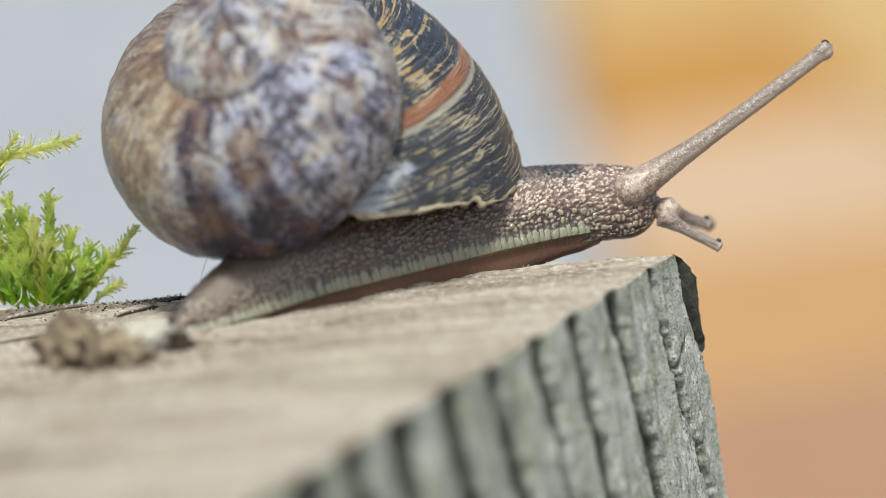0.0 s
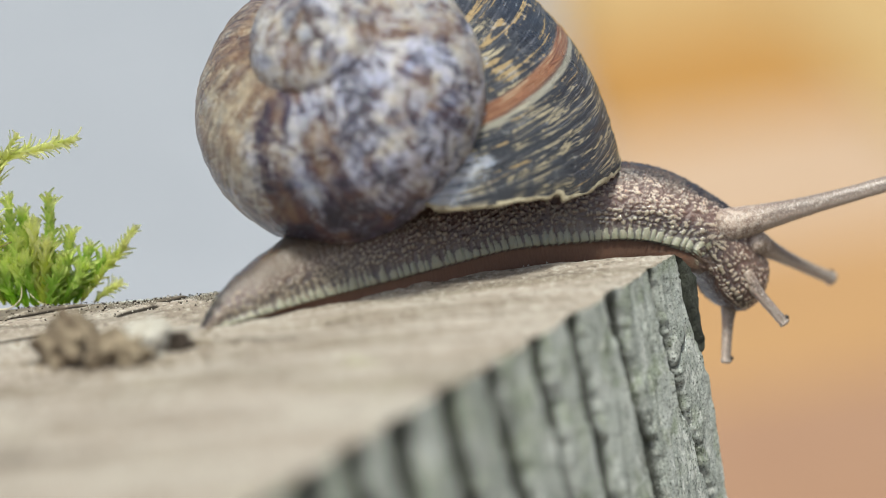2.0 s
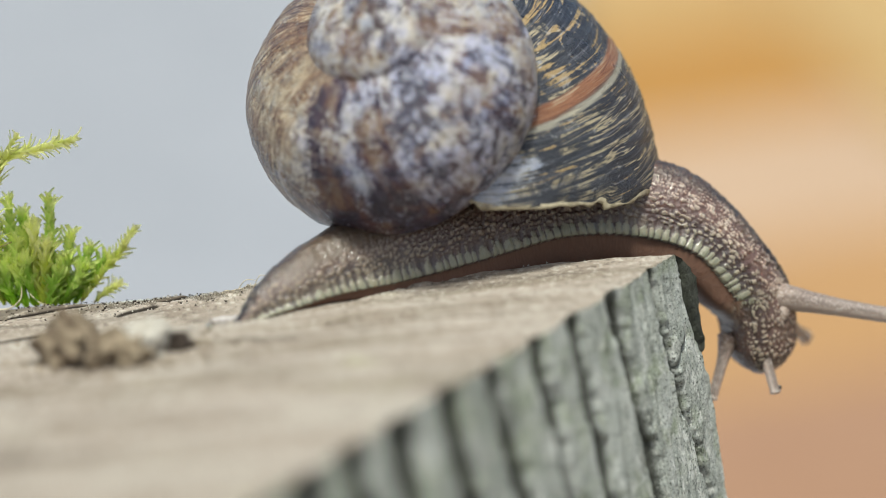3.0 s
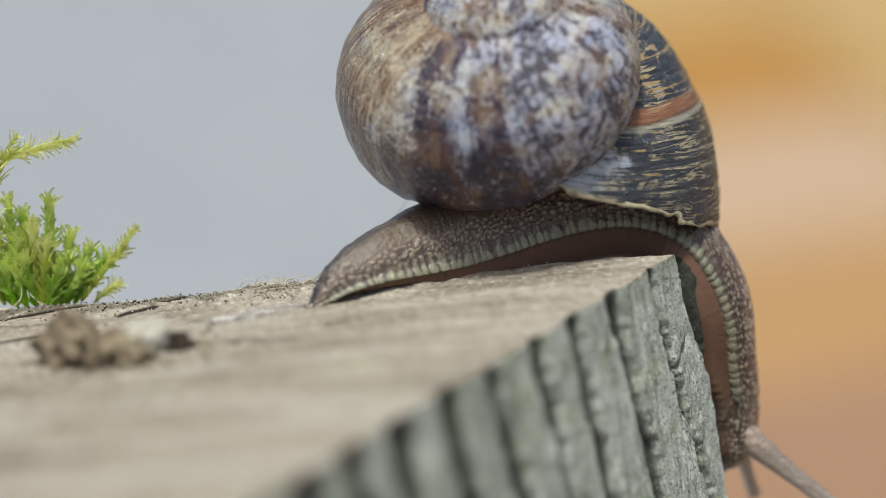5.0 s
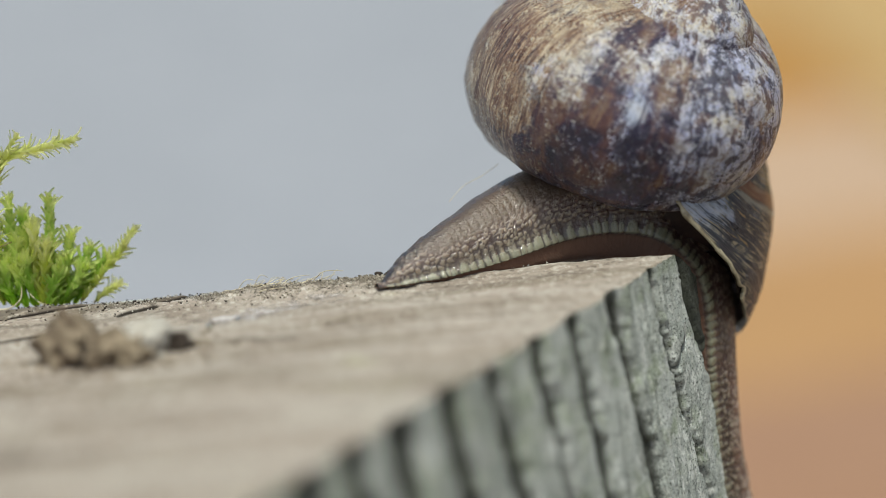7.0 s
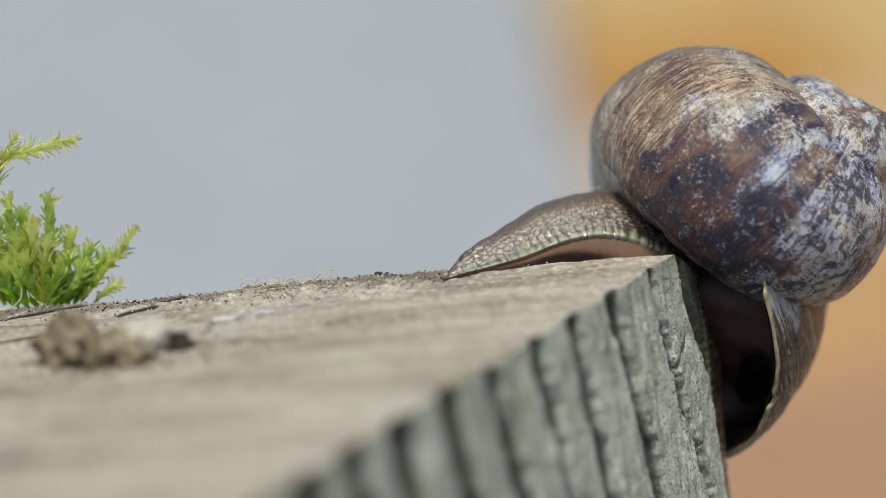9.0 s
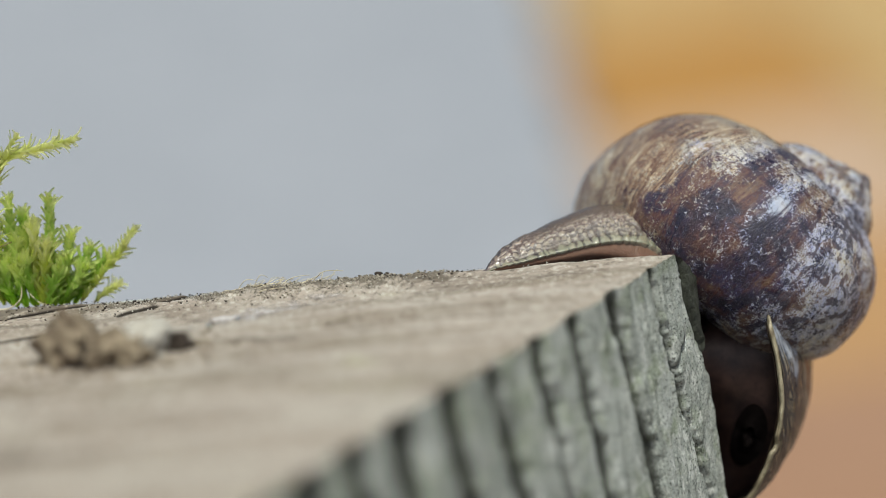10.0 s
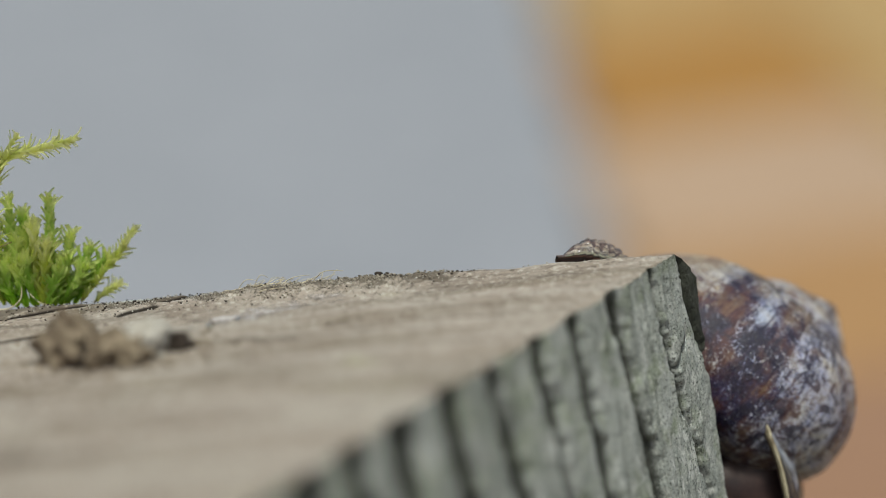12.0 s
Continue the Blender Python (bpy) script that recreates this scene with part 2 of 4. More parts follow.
def skin_material():
    k = Mat("wet_snail_skin", 0.42, 0.5)
    cell = k.attr("cell").outputs["Fac"]
    rest = k.attr("rest").outputs["Vector"]
    zone = k.attr("zone").outputs["Vector"]           # x: height on the flank, y: fringe, z: sole
    sep = k.n.new("ShaderNodeSeparateXYZ")
    k.link(zone, sep.inputs[0])
    up, fringe, sole = sep.outputs
    mott = k.noise(k.coord(vec=rest), 0.22, 3, 0.6)
    fine = k.noise(k.coord(vec=rest), 5.0, 3, 0.6)
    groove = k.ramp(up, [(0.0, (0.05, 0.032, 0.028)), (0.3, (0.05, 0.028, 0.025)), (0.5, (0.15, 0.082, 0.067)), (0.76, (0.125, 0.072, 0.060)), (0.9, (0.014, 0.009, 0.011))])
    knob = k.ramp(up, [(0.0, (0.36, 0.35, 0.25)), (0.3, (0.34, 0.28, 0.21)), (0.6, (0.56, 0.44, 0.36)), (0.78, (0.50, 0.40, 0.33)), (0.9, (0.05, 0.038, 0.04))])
    sx = k.n.new("ShaderNodeSeparateXYZ")
    k.link(rest, sx.inputs[0])
    tail, neck = k.step(sx.outputs[0], 22.0, 12.0), k.step(sx.outputs[0], 37.0, 47.0)
    flank = k.math("SUBTRACT", k.math("SUBTRACT", 1.0, tail), neck)
    knob = k.mix(k.math("MULTIPLY", flank, 0.6), knob, (0.12, 0.078, 0.062))
    groove = k.mix(k.math("MULTIPLY", flank, 0.6), groove, (0.075, 0.036, 0.031))
    knob = k.mix(k.math("MULTIPLY", tail, 0.6), knob, (0.125, 0.092, 0.064))
    groove = k.mix(k.math("MULTIPLY", tail, 0.6), groove, (0.05, 0.034, 0.027))
    edge = k.math("ADD", k.math("ADD", cell, k.math("MULTIPLY", tail, 0.14)), k.math("MULTIPLY", k.math("SUBTRACT", fine, 0.5), 0.4))
    c = k.mix(k.step(edge, 0.28, 0.62), groove, knob)
    c = k.mix(k.math("MULTIPLY", k.step(mott, 0.5, 0.66), 0.45), c, (0.14, 0.10, 0.075))
    c = k.mix(k.math("MULTIPLY", k.attr("plain").outputs["Fac"], 0.95), c, k.mix(fine, (0.065, 0.042, 0.026), (0.12, 0.078, 0.048)))
    c = k.mix(fringe, c, k.mix(k.step(k.math("ADD", cell, k.math("MULTIPLY", k.math("SUBTRACT", fine, 0.5), 0.9)), 0.15, 0.75), (0.075, 0.066, 0.048), (0.235, 0.225, 0.155)))
    pad = k.mix(fine, (0.12, 0.068, 0.05), (0.20, 0.115, 0.082))
    c = k.mix(sole, c, pad)
    k.b.inputs["Subsurface Weight"].default_value = 0.25
    k.b.inputs["Subsurface Radius"].default_value = (0.0012, 0.0006, 0.0004)
    k.b.inputs["Subsurface Scale"].default_value = 0.6
    k.link(k.math("SUBTRACT", 0.9, k.math("MULTIPLY", sole, 0.85)), k.b.inputs["Coat Weight"])
    k.link(k.math("SUBTRACT", 0.5, k.math("MULTIPLY", sole, 0.45)), k.b.inputs["Specular IOR Level"])
    k.b.inputs["Coat Roughness"].default_value = 0.07
    wet = k.node("Bump", Strength=1.0, Distance=0.00028)     # the film of slime glitters
    k.link(k.noise(k.coord(vec=rest), 2.4, 2, 0.5), wet.inputs["Height"])
    k.link(wet.outputs[0], k.b.inputs["Coat Normal"])
    return k.color(c).bump(cell, 0.35, 0.0002).bump(fine, 0.6, 0.00012).m


def stalk_material():
    k = Mat("translucent_stalk", 0.35, 0.5)
    along = k.attr("along").outputs["Fac"]
    back = k.attr("back").outputs["Fac"]
    v = k.coord((1, 1, 1))
    dots = k.noise(v, 6500, 2, 0.6)
    c = k.mix(along, (0.50, 0.38, 0.32), (0.58, 0.47, 0.41))
    c = k.mix(k.math("MULTIPLY", back, 0.9), c, k.mix(along, (0.14, 0.10, 0.085), (0.20, 0.16, 0.14)))
    c = k.mix(k.step(along, 0.30, 0.14), c, k.mix(k.step(k.noise(v, 1500, 2, 0.5), 0.46, 0.56), (0.26, 0.185, 0.15), (0.44, 0.345, 0.285)))
    c = k.mix(k.math("MULTIPLY", k.step(dots, 0.54, 0.60), 0.55), c, (0.66, 0.58, 0.52))
    k.b.inputs["Subsurface Weight"].default_value = 0.12
    k.b.inputs["Subsurface Radius"].default_value = (0.0015, 0.0009, 0.0007)
    k.b.inputs["Subsurface Scale"].default_value = 0.8
    k.b.inputs["Coat Weight"].default_value = 0.12
    return k.color(c).bump(dots, 0.7, 0.0001).bump(k.noise(v, 1500, 2, 0.5), 0.5, 0.0003).m


def plain(name, a, b, scale, rough=0.7, spec=0.3, stretch=(1, 1, 1), bump=0.3, depth=0.0002):
    k = Mat(name, rough, spec)
    v = k.coord(stretch)
    n1 = k.noise(v, scale, 5, 0.65)
    n2 = k.noise(v, scale * 7, 3, 0.6)
    c = k.mix(k.step(n1, 0.3, 0.7), a, b)
    c = k.mix(k.math("MULTIPLY", k.step(n2, 0.55, 0.7), 0.35), c, tuple(x * 0.6 for x in a))
    return k.color(c).bump(n1, bump, depth).m


WOOD_TOP, WOOD_SIDE = wood_top(), wood_side()
SHELL, SKIN, STALK = shell_material(), skin_material(), stalk_material()
LIP = plain("pale_lip", (0.17, 0.13, 0.08), (0.50, 0.44, 0.31), 700, 0.35, 0.5)
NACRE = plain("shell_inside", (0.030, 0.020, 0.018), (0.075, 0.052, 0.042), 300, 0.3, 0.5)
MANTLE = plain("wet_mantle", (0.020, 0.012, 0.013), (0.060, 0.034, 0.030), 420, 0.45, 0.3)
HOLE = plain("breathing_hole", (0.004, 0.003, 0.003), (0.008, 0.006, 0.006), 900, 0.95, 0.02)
EYE_TIP = plain("eye_tip", (0.02, 0.016, 0.015), (0.05, 0.04, 0.035), 2500, 0.2, 0.6)
SOIL = plain("dry_soil", (0.085, 0.060, 0.042), (0.32, 0.26, 0.185), 420, 0.95, 0.1, bump=0.8, depth=0.0004)
SOIL_DARK = plain("dark_soil", (0.028, 0.022, 0.018), (0.07, 0.055, 0.045), 600, 0.95, 0.1, bump=0.8, depth=0.0003)
CHALK = plain("pale_grit", (0.36, 0.33, 0.28), (0.52, 0.49, 0.44), 500, 0.9, 0.2, bump=0.6, depth=0.0003)
CRUMB = plain("crust_crumb", (0.18, 0.155, 0.125), (0.48, 0.43, 0.35), 900, 0.95, 0.1, bump=0.5)
def moss_material(name, deep, tip):
    k = Mat(name, 0.75, 0.1)
    v = k.coord((1, 1, 1))
    n1 = k.noise(v, 320, 4, 0.6)
    along = k.math("ADD", k.attr("tip").outputs["Fac"], k.math("MULTIPLY", k.math("SUBTRACT", n1, 0.5), 1.2))
    c = k.mix(k.step(along, 0.1, 0.9), deep, tip)
    c = k.mix(k.math("MULTIPLY", k.step(k.noise(v, 900, 3, 0.6), 0.58, 0.68), 0.3), c, tuple(x * 0.6 for x in deep))
    return k.color(c).bump(n1, 0.3, 0.0002).m


MOSS = moss_material("green_moss", (0.46, 0.70, 0.07), (0.93, 0.97, 0.48))
MOSS_TIP = moss_material("yellow_moss", (0.74, 0.80, 0.18), (0.97, 0.97, 0.62))
for green in (MOSS, MOSS_TIP):                     # thin leaves let light through
    gn, gl = green.node_tree.nodes, green.node_tree.links
    thin, both = gn.new("ShaderNodeBsdfTranslucent"), gn.new("ShaderNodeMixShader")
    gl.new(gn["Principled BSDF"].inputs["Base Color"].links[0].from_socket, thin.inputs["Color"])
    both.inputs[0].default_value = 0.78
    gl.new(gn["Principled BSDF"].outputs[0], both.inputs[1])
    gl.new(thin.outputs[0], both.inputs[2])
    gl.new(both.outputs[0], gn["Material Output"].inputs["Surface"])
MOSS_DEAD = plain("brown_moss", (0.12, 0.09, 0.03), (0.24, 0.20, 0.08), 300, 0.7, 0.2)
FIBRE = plain("dry_fibre", (0.50, 0.42, 0.29), (0.74, 0.66, 0.49), 900, 0.8, 0.2)
GREY_WALL = plain("grey_concrete", (0.275, 0.285, 0.315), (0.345, 0.352, 0.385), 9, 0.85, 0.2, (1, 0.5, 1), 0.4, 0.002)
EARTH = plain("garden_ground", (0.10, 0.08, 0.055), (0.17, 0.14, 0.10), 6, 0.95, 0.1, bump=0.8, depth=0.01)
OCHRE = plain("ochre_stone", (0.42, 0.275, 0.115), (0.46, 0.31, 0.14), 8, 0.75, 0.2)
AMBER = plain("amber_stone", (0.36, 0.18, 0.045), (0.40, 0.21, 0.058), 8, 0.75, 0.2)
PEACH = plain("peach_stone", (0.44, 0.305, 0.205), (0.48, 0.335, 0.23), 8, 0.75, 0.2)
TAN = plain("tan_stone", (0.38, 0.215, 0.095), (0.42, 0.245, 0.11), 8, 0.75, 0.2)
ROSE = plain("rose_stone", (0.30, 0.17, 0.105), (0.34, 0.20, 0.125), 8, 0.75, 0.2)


# ---- mesh helpers ----
def mesh_of(name, verts, faces, material, smooth=True, attrs=()):
    """A mesh from millimetres, with named point attributes."""
    me = bpy.data.meshes.new(name)
    me.from_pydata([tuple(float(c) * MM for c in p) for p in verts], [], faces)
    for attr, values in attrs:
        values = np.asarray(values, float)
        if values.ndim == 2:
            a = me.attributes.new(attr, "FLOAT_VECTOR", "POINT")
            a.data.foreach_set("vector", values.ravel())
        else:
            a = me.attributes.new(attr, "FLOAT", "POINT")
            a.data.foreach_set("value", values)
    me.materials.append(material)
    me.polygons.foreach_set("use_smooth", [smooth] * len(me.polygons))
    me.update()
    return me


def grid_faces(rows, cols, closed=False, start=0, flip=False):
    out = []
    for i in range(rows - 1):
        for j in range(cols if closed else cols - 1):
            a, b = start + i * cols + j, start + i * cols + (j + 1) % cols
            c, d = b + cols, a + cols
            out.append((a, d, c, b) if flip else (a, b, c, d))
    return out


def part(name, me, parent=None, label=""):
    ob = new(name, me)
    if parent is not None:
        ob.parent = parent
    return tagged(ob, label)


def smooth01(x, lo, hi):
    q = min(1.0, max(0.0, (x - lo) / (hi - lo)))
    return q * q * (3 - 2 * q)


def fract(p, octaves=4):
    return noise.fractal(Vector(p), 1.0, 2.0, octaves)


# ---- the wooden post ----
E1 = np.array([-0.5337, -0.8457])      # top edge that runs towards the viewer
E2 = np.array([-0.9578, 0.2876])       # back edge of the top
N1 = np.array([0.8457, -0.5337])       # outward from the grooved face
N2 = np.array([0.2876, 0.9578])        # outward from the back face
PULL = np.array((-21.0, -224.3, 51.1))


def settle(p):
    """The weathered post is warped: away from the corner it leans towards one side, by up to a twentieth."""
    k = 1 - 0.05 * min(max((-p[0] - 5.0) / 57.0, 0.0), 1.8)
    return PULL + k * (np.array(p) - PULL)


RINGS = (4.8, 13.3, 20.8, 27.4, 35.1, 41.8, 49.5, 55.9, 61.9, 68.5, 75.0, 81.5, 88.0, 94.5, 101.0)


def corner_shift(z):
    """How far the worn corner swells out below the rounded top, in mm."""
    return -3.0 * smooth01(-z, -0.8, 4.0) + 0.6 * smooth01(-z, 8.0, 20.0)


def corner_crack(z):
    """Where the crack runs that splits a dark splinter off the corner."""
    return -0.28 + 0.066 * max(z, -5.0) + 0.33 * min(0.0, z + 5.0)


def splinter(a, z):
    """How dark the weathered splinter at the corner is."""
    return 0.85 * smooth01(corner_crack(z) - a, -0.1, 0.3) * smooth01(z, -12.8, -10.8) * (1 + 0.4 * fract((a * 2, z * 0.6, 3.0), 3))


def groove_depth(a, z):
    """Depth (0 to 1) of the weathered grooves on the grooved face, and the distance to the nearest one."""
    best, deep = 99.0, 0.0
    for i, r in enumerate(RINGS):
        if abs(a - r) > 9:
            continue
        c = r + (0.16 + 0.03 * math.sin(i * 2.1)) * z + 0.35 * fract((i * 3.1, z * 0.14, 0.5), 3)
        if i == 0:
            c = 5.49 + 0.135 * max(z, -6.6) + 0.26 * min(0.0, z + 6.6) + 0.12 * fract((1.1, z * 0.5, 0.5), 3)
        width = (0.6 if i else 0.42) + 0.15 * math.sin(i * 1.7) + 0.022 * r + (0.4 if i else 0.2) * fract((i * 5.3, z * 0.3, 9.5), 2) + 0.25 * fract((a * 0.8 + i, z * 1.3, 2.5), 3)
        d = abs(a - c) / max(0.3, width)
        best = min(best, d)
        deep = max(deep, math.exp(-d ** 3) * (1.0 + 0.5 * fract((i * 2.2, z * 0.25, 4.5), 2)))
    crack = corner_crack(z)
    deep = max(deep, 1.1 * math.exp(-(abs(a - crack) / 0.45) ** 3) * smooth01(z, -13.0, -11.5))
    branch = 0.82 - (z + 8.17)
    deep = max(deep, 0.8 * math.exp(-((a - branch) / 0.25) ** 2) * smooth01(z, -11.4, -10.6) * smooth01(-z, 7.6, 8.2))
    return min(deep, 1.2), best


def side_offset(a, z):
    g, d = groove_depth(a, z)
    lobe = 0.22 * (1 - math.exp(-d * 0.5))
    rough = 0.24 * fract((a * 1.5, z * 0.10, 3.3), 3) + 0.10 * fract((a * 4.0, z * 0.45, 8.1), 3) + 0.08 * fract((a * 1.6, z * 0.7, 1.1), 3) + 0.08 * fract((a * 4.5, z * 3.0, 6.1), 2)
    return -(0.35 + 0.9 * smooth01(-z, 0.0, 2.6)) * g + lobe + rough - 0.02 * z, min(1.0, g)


def back_offset(b, z):
    return 0.25 * fract((b * 0.5, z * 0.3, 14.2), 4) - 0.03 * z + 0.12 * fract((b * 2.5, z * 2, 4.2), 3) - 0.5 * math.exp(-(z / 0.6) ** 2)


CRACKS = ((7.3, 51.0, 4.5, 48.2, 0.9), (3.6, 49.0, 0.3, 46.8, 1.0), (15.0, 58.8, 12.6, 54.4, 0.7), (4.8, 64.5, 1.2, 57.0, 0.8))
CRACKED = {}
STREAKS = ((19.6, 37.0, 23.8, 20.0, 0.7, 0.34), (26.5, 40.0, 31.0, 20.0, 0.9, 0.16), (12.5, 30.0, 15.5, 12.0, 0.5, 0.16), (33.0, 30.0, 38.0, 6.0, 1.0, 0.18), (41.0, 34.0, 46.0, 8.0, 1.2, 0.16))


def streaked(a, b):
    """Dark weathered lines along the grain of the top."""
    best = 0.0
    for a0, b0, a1, b1, width, strength in STREAKS:
        d = np.array([a1 - a0, b1 - b0])
        q = ((a - a0) * d[0] + (b - b0) * d[1]) / (d @ d)
        if -0.1 < q < 1.1:
            off = ((a - a0) * d[1] - (b - b0) * d[0]) / math.sqrt(d @ d) + 0.5 * fract((q * 6, a0, 2.0), 3)
            best = max(best, strength * math.exp(-(off / width) ** 2) * smooth01(q, -0.1, 0.1) * (1 - smooth01(q, 0.7, 1.1)))
    return best


def top_height(a, b):
    x, y = a * E1 + b * E2
    u = x * 0.958 - y * 0.288
    v = x * 0.288 + y * 0.958
    h = 0.28 * fract((u * 0.06, v * 0.35, 1.2), 4) + 0.10 * fract((u * 0.4, v * 1.6, 5.2), 3)
    h += 0.07 * fract((u * 2.2, v * 3.2, 2.2), 3)
    edge = min(a, b * 1.5 + 0.4)
    h -= 0.35 * math.exp(-edge / 0.7)
    # a crust of dirt and lichen along the back edge
    crust = math.exp(-((a - 3.0) / 3.5) ** 2) * smooth01(b, 16, 26) * (1 - smooth01(b, 39, 44))
    h += crust * (0.3 + 0.6 * fract((u * 1.1, v * 1.6, 7.7), 4))
    # long drying cracks in smooth wood
    for a0, b0, a1, b1, width in CRACKS:
        d = np.array([a1 - a0, b1 - b0])
        q = ((a - a0) * d[0] + (b - b0) * d[1]) / (d @ d)
        if -0.2 < q < 1.2:
            off = ((a - a0) * d[1] - (b - b0) * d[0]) / math.sqrt(d @ d) + 0.15 * math.sin(q * 9 + a0)
            ends = max(0.0, 1 - abs(2 * q - 1) ** 6)
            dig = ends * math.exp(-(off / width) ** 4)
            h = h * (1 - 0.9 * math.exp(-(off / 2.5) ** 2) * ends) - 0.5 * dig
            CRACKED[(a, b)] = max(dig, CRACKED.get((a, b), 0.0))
    return h


def spaced(fine_to, total, fine, coarse):
    out, x = [0.0], 0.0
    while x < total:
        x += fine if x < fine_to else coarse
        out.append(x)
    return out


def wooden_post():
    post = tagged(new("wooden_post"), "weathered grey square wooden post with deep grooves", "post")
    As, Bs = spaced(26, 112, 0.32, 0.9), spaced(84, 104, 0.34, 2.0)
    verts = []
    for b in Bs:
        for a in As:
            p = a * E1 + b * E2
            p = p + N1 * side_offset(a, 0)[0] * math.exp(-b / 0.9)
            p = p + N2 * back_offset(b, 0) * math.exp(-a / 2.0)
            verts.append(settle((p[0], p[1], top_height(a, b))))
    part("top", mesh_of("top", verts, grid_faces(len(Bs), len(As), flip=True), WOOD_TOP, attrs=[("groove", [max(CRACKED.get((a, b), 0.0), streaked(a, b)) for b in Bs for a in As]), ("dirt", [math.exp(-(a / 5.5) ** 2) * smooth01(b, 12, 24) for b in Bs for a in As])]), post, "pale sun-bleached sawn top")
    # grooved face
    A2 = spaced(70, 112, 0.2, 0.5)
    Zs = [-z for z in spaced(34, 60, 0.3, 1.5)] + [-120, -300, -598]
    verts, groove = [], []
    for z in Zs:
        for a in A2:
            a2 = a + corner_shift(z) * math.exp(-a / 2.5)
            off, g = side_offset(a2, max(z, -60))
            p = a2 * E1 + N1 * off + N2 * back_offset(0, max(z, -60)) * math.exp(-a / 2.0)
            zz = z + (top_height(a, 0) if z == 0 else 0)
            verts.append(settle((p[0], p[1], zz)))
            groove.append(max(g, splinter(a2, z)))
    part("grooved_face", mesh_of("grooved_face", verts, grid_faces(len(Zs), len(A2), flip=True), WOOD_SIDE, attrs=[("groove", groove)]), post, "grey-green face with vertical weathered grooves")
    # back face
    B2 = spaced(30, 104, 0.5, 2.0)
    verts = []
    for z in Zs:
        for b in B2:
            shift = corner_shift(z)
            p = b * E2 + shift * math.exp(-b / 3.0) * E1 + N2 * back_offset(b, max(z, -60)) + N1 * side_offset(shift, max(z, -60))[0] * math.exp(-b / 0.9)
            verts.append(settle((p[0], p[1], z + (top_height(0, b) if z == 0 else 0))))
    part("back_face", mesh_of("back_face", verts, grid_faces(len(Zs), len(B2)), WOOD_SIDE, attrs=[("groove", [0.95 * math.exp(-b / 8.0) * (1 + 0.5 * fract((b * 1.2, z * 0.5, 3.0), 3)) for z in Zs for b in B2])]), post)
    # the two sides out of sight
    verts, faces = [], []
    far = (112.3 * E1, 112.3 * E1 + 105 * E2, 105 * E2)
    for p in far:
        verts += [settle((p[0], p[1], -0.3)), settle((p[0], p[1], -598))]
    part("plain_face", mesh_of("plain_face", verts, [(0, 1, 3, 2), (2, 3, 5, 4)], WOOD_SIDE, False), post)
    return post


wooden_post()


# ---- setting ----
def slab(name, x0, x1, y0, y1, z0, z1, material, kind="structure", label="", parent=None, bevel=1.5):
    bm = bmesh.new()
    bmesh.ops.create_cube(bm, size=1.0)
    for v in bm.verts:
        v.co = Vector(((x0 + x1) / 2 + v.co.x * (x1 - x0), (y0 + y1) / 2 + v.co.y * (y1 - y0), (z0 + z1) / 2 + v.co.z * (z1 - z0))) * MM
    bmesh.ops.bevel(bm, geom=list(bm.edges), offset=bevel * MM, segments=2, affect="EDGES", profile=0.5)
    me = bpy.data.meshes.new(name)
    bm.to_mesh(me)
    bm.free()
    me.materials.append(material)
    ob = new(name, me)
    if parent is not None:
        ob.parent = parent
        return tagged(ob, label)
    return tagged(ob, label, kind=kind)


ground_me = mesh_of("ground", [(-3e6, -3e6, -600), (3e6, -3e6, -600), (3e6, 3e6, -600), (-3e6, 3e6, -600)], [(0, 1, 2, 3)], EARTH)
tagged(new("ground", ground_me), "brown bare garden soil under the post", kind="structure")
paving = tagged(new("pavement", mesh_of("pavement", [(x + (y - 2986) * 0.043, y, z) for z in (-630, -585) for y in (150, 60000) for x in (-40000, 178)],
                                        [(0, 1, 3, 2), (4, 6, 7, 5), (0, 4, 5, 1), (1, 5, 7, 3), (3, 7, 6, 2), (2, 6, 4, 0)], GREY_WALL, False)),
                "pale grey concrete path, far out of focus", kind="structure")

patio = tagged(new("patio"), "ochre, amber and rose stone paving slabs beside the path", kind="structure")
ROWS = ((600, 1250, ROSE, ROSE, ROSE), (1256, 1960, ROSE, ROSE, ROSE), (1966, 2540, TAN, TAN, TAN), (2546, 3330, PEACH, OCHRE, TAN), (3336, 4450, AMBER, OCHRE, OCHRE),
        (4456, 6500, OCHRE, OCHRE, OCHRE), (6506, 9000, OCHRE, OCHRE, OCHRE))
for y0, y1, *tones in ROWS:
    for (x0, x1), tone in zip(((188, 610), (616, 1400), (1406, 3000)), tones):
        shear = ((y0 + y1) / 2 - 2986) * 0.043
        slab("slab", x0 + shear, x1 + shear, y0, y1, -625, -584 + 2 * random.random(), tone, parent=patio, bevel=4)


# ---- the snail ----
def spun(v, degrees):
    """v turned by a rotation vector in degrees."""
    w = Vector(degrees)
    return np.array(Matrix.Rotation(radians(w.length), 3, w) @ Vector(v))


APEX = np.array((-3.1961, -19.5353, 16.7945))
AXIS = spun((-0.2375, -0.8672, 0.4378), (-7.77, 9.0757, 3.455))
TURN_U = spun((0.7773, -0.4399, -0.4498), (-7.77, 9.0757, 3.455))
LN_W, TIGHTEN = 0.3962, 0.3582
COIL_R, COIL_H, TUBE_R, TUBE_H, DROP, LIP_TILT, DROP_RUN, TUBE_LEAN, FLARE, SPREAD = 9.0447, 20.2682, 14.2915, 12.4867, 7.2844, -0.8659, 2.8546, -1.0447, -0.09, -0.058
TURN_V = np.cross(AXIS, TURN_U)


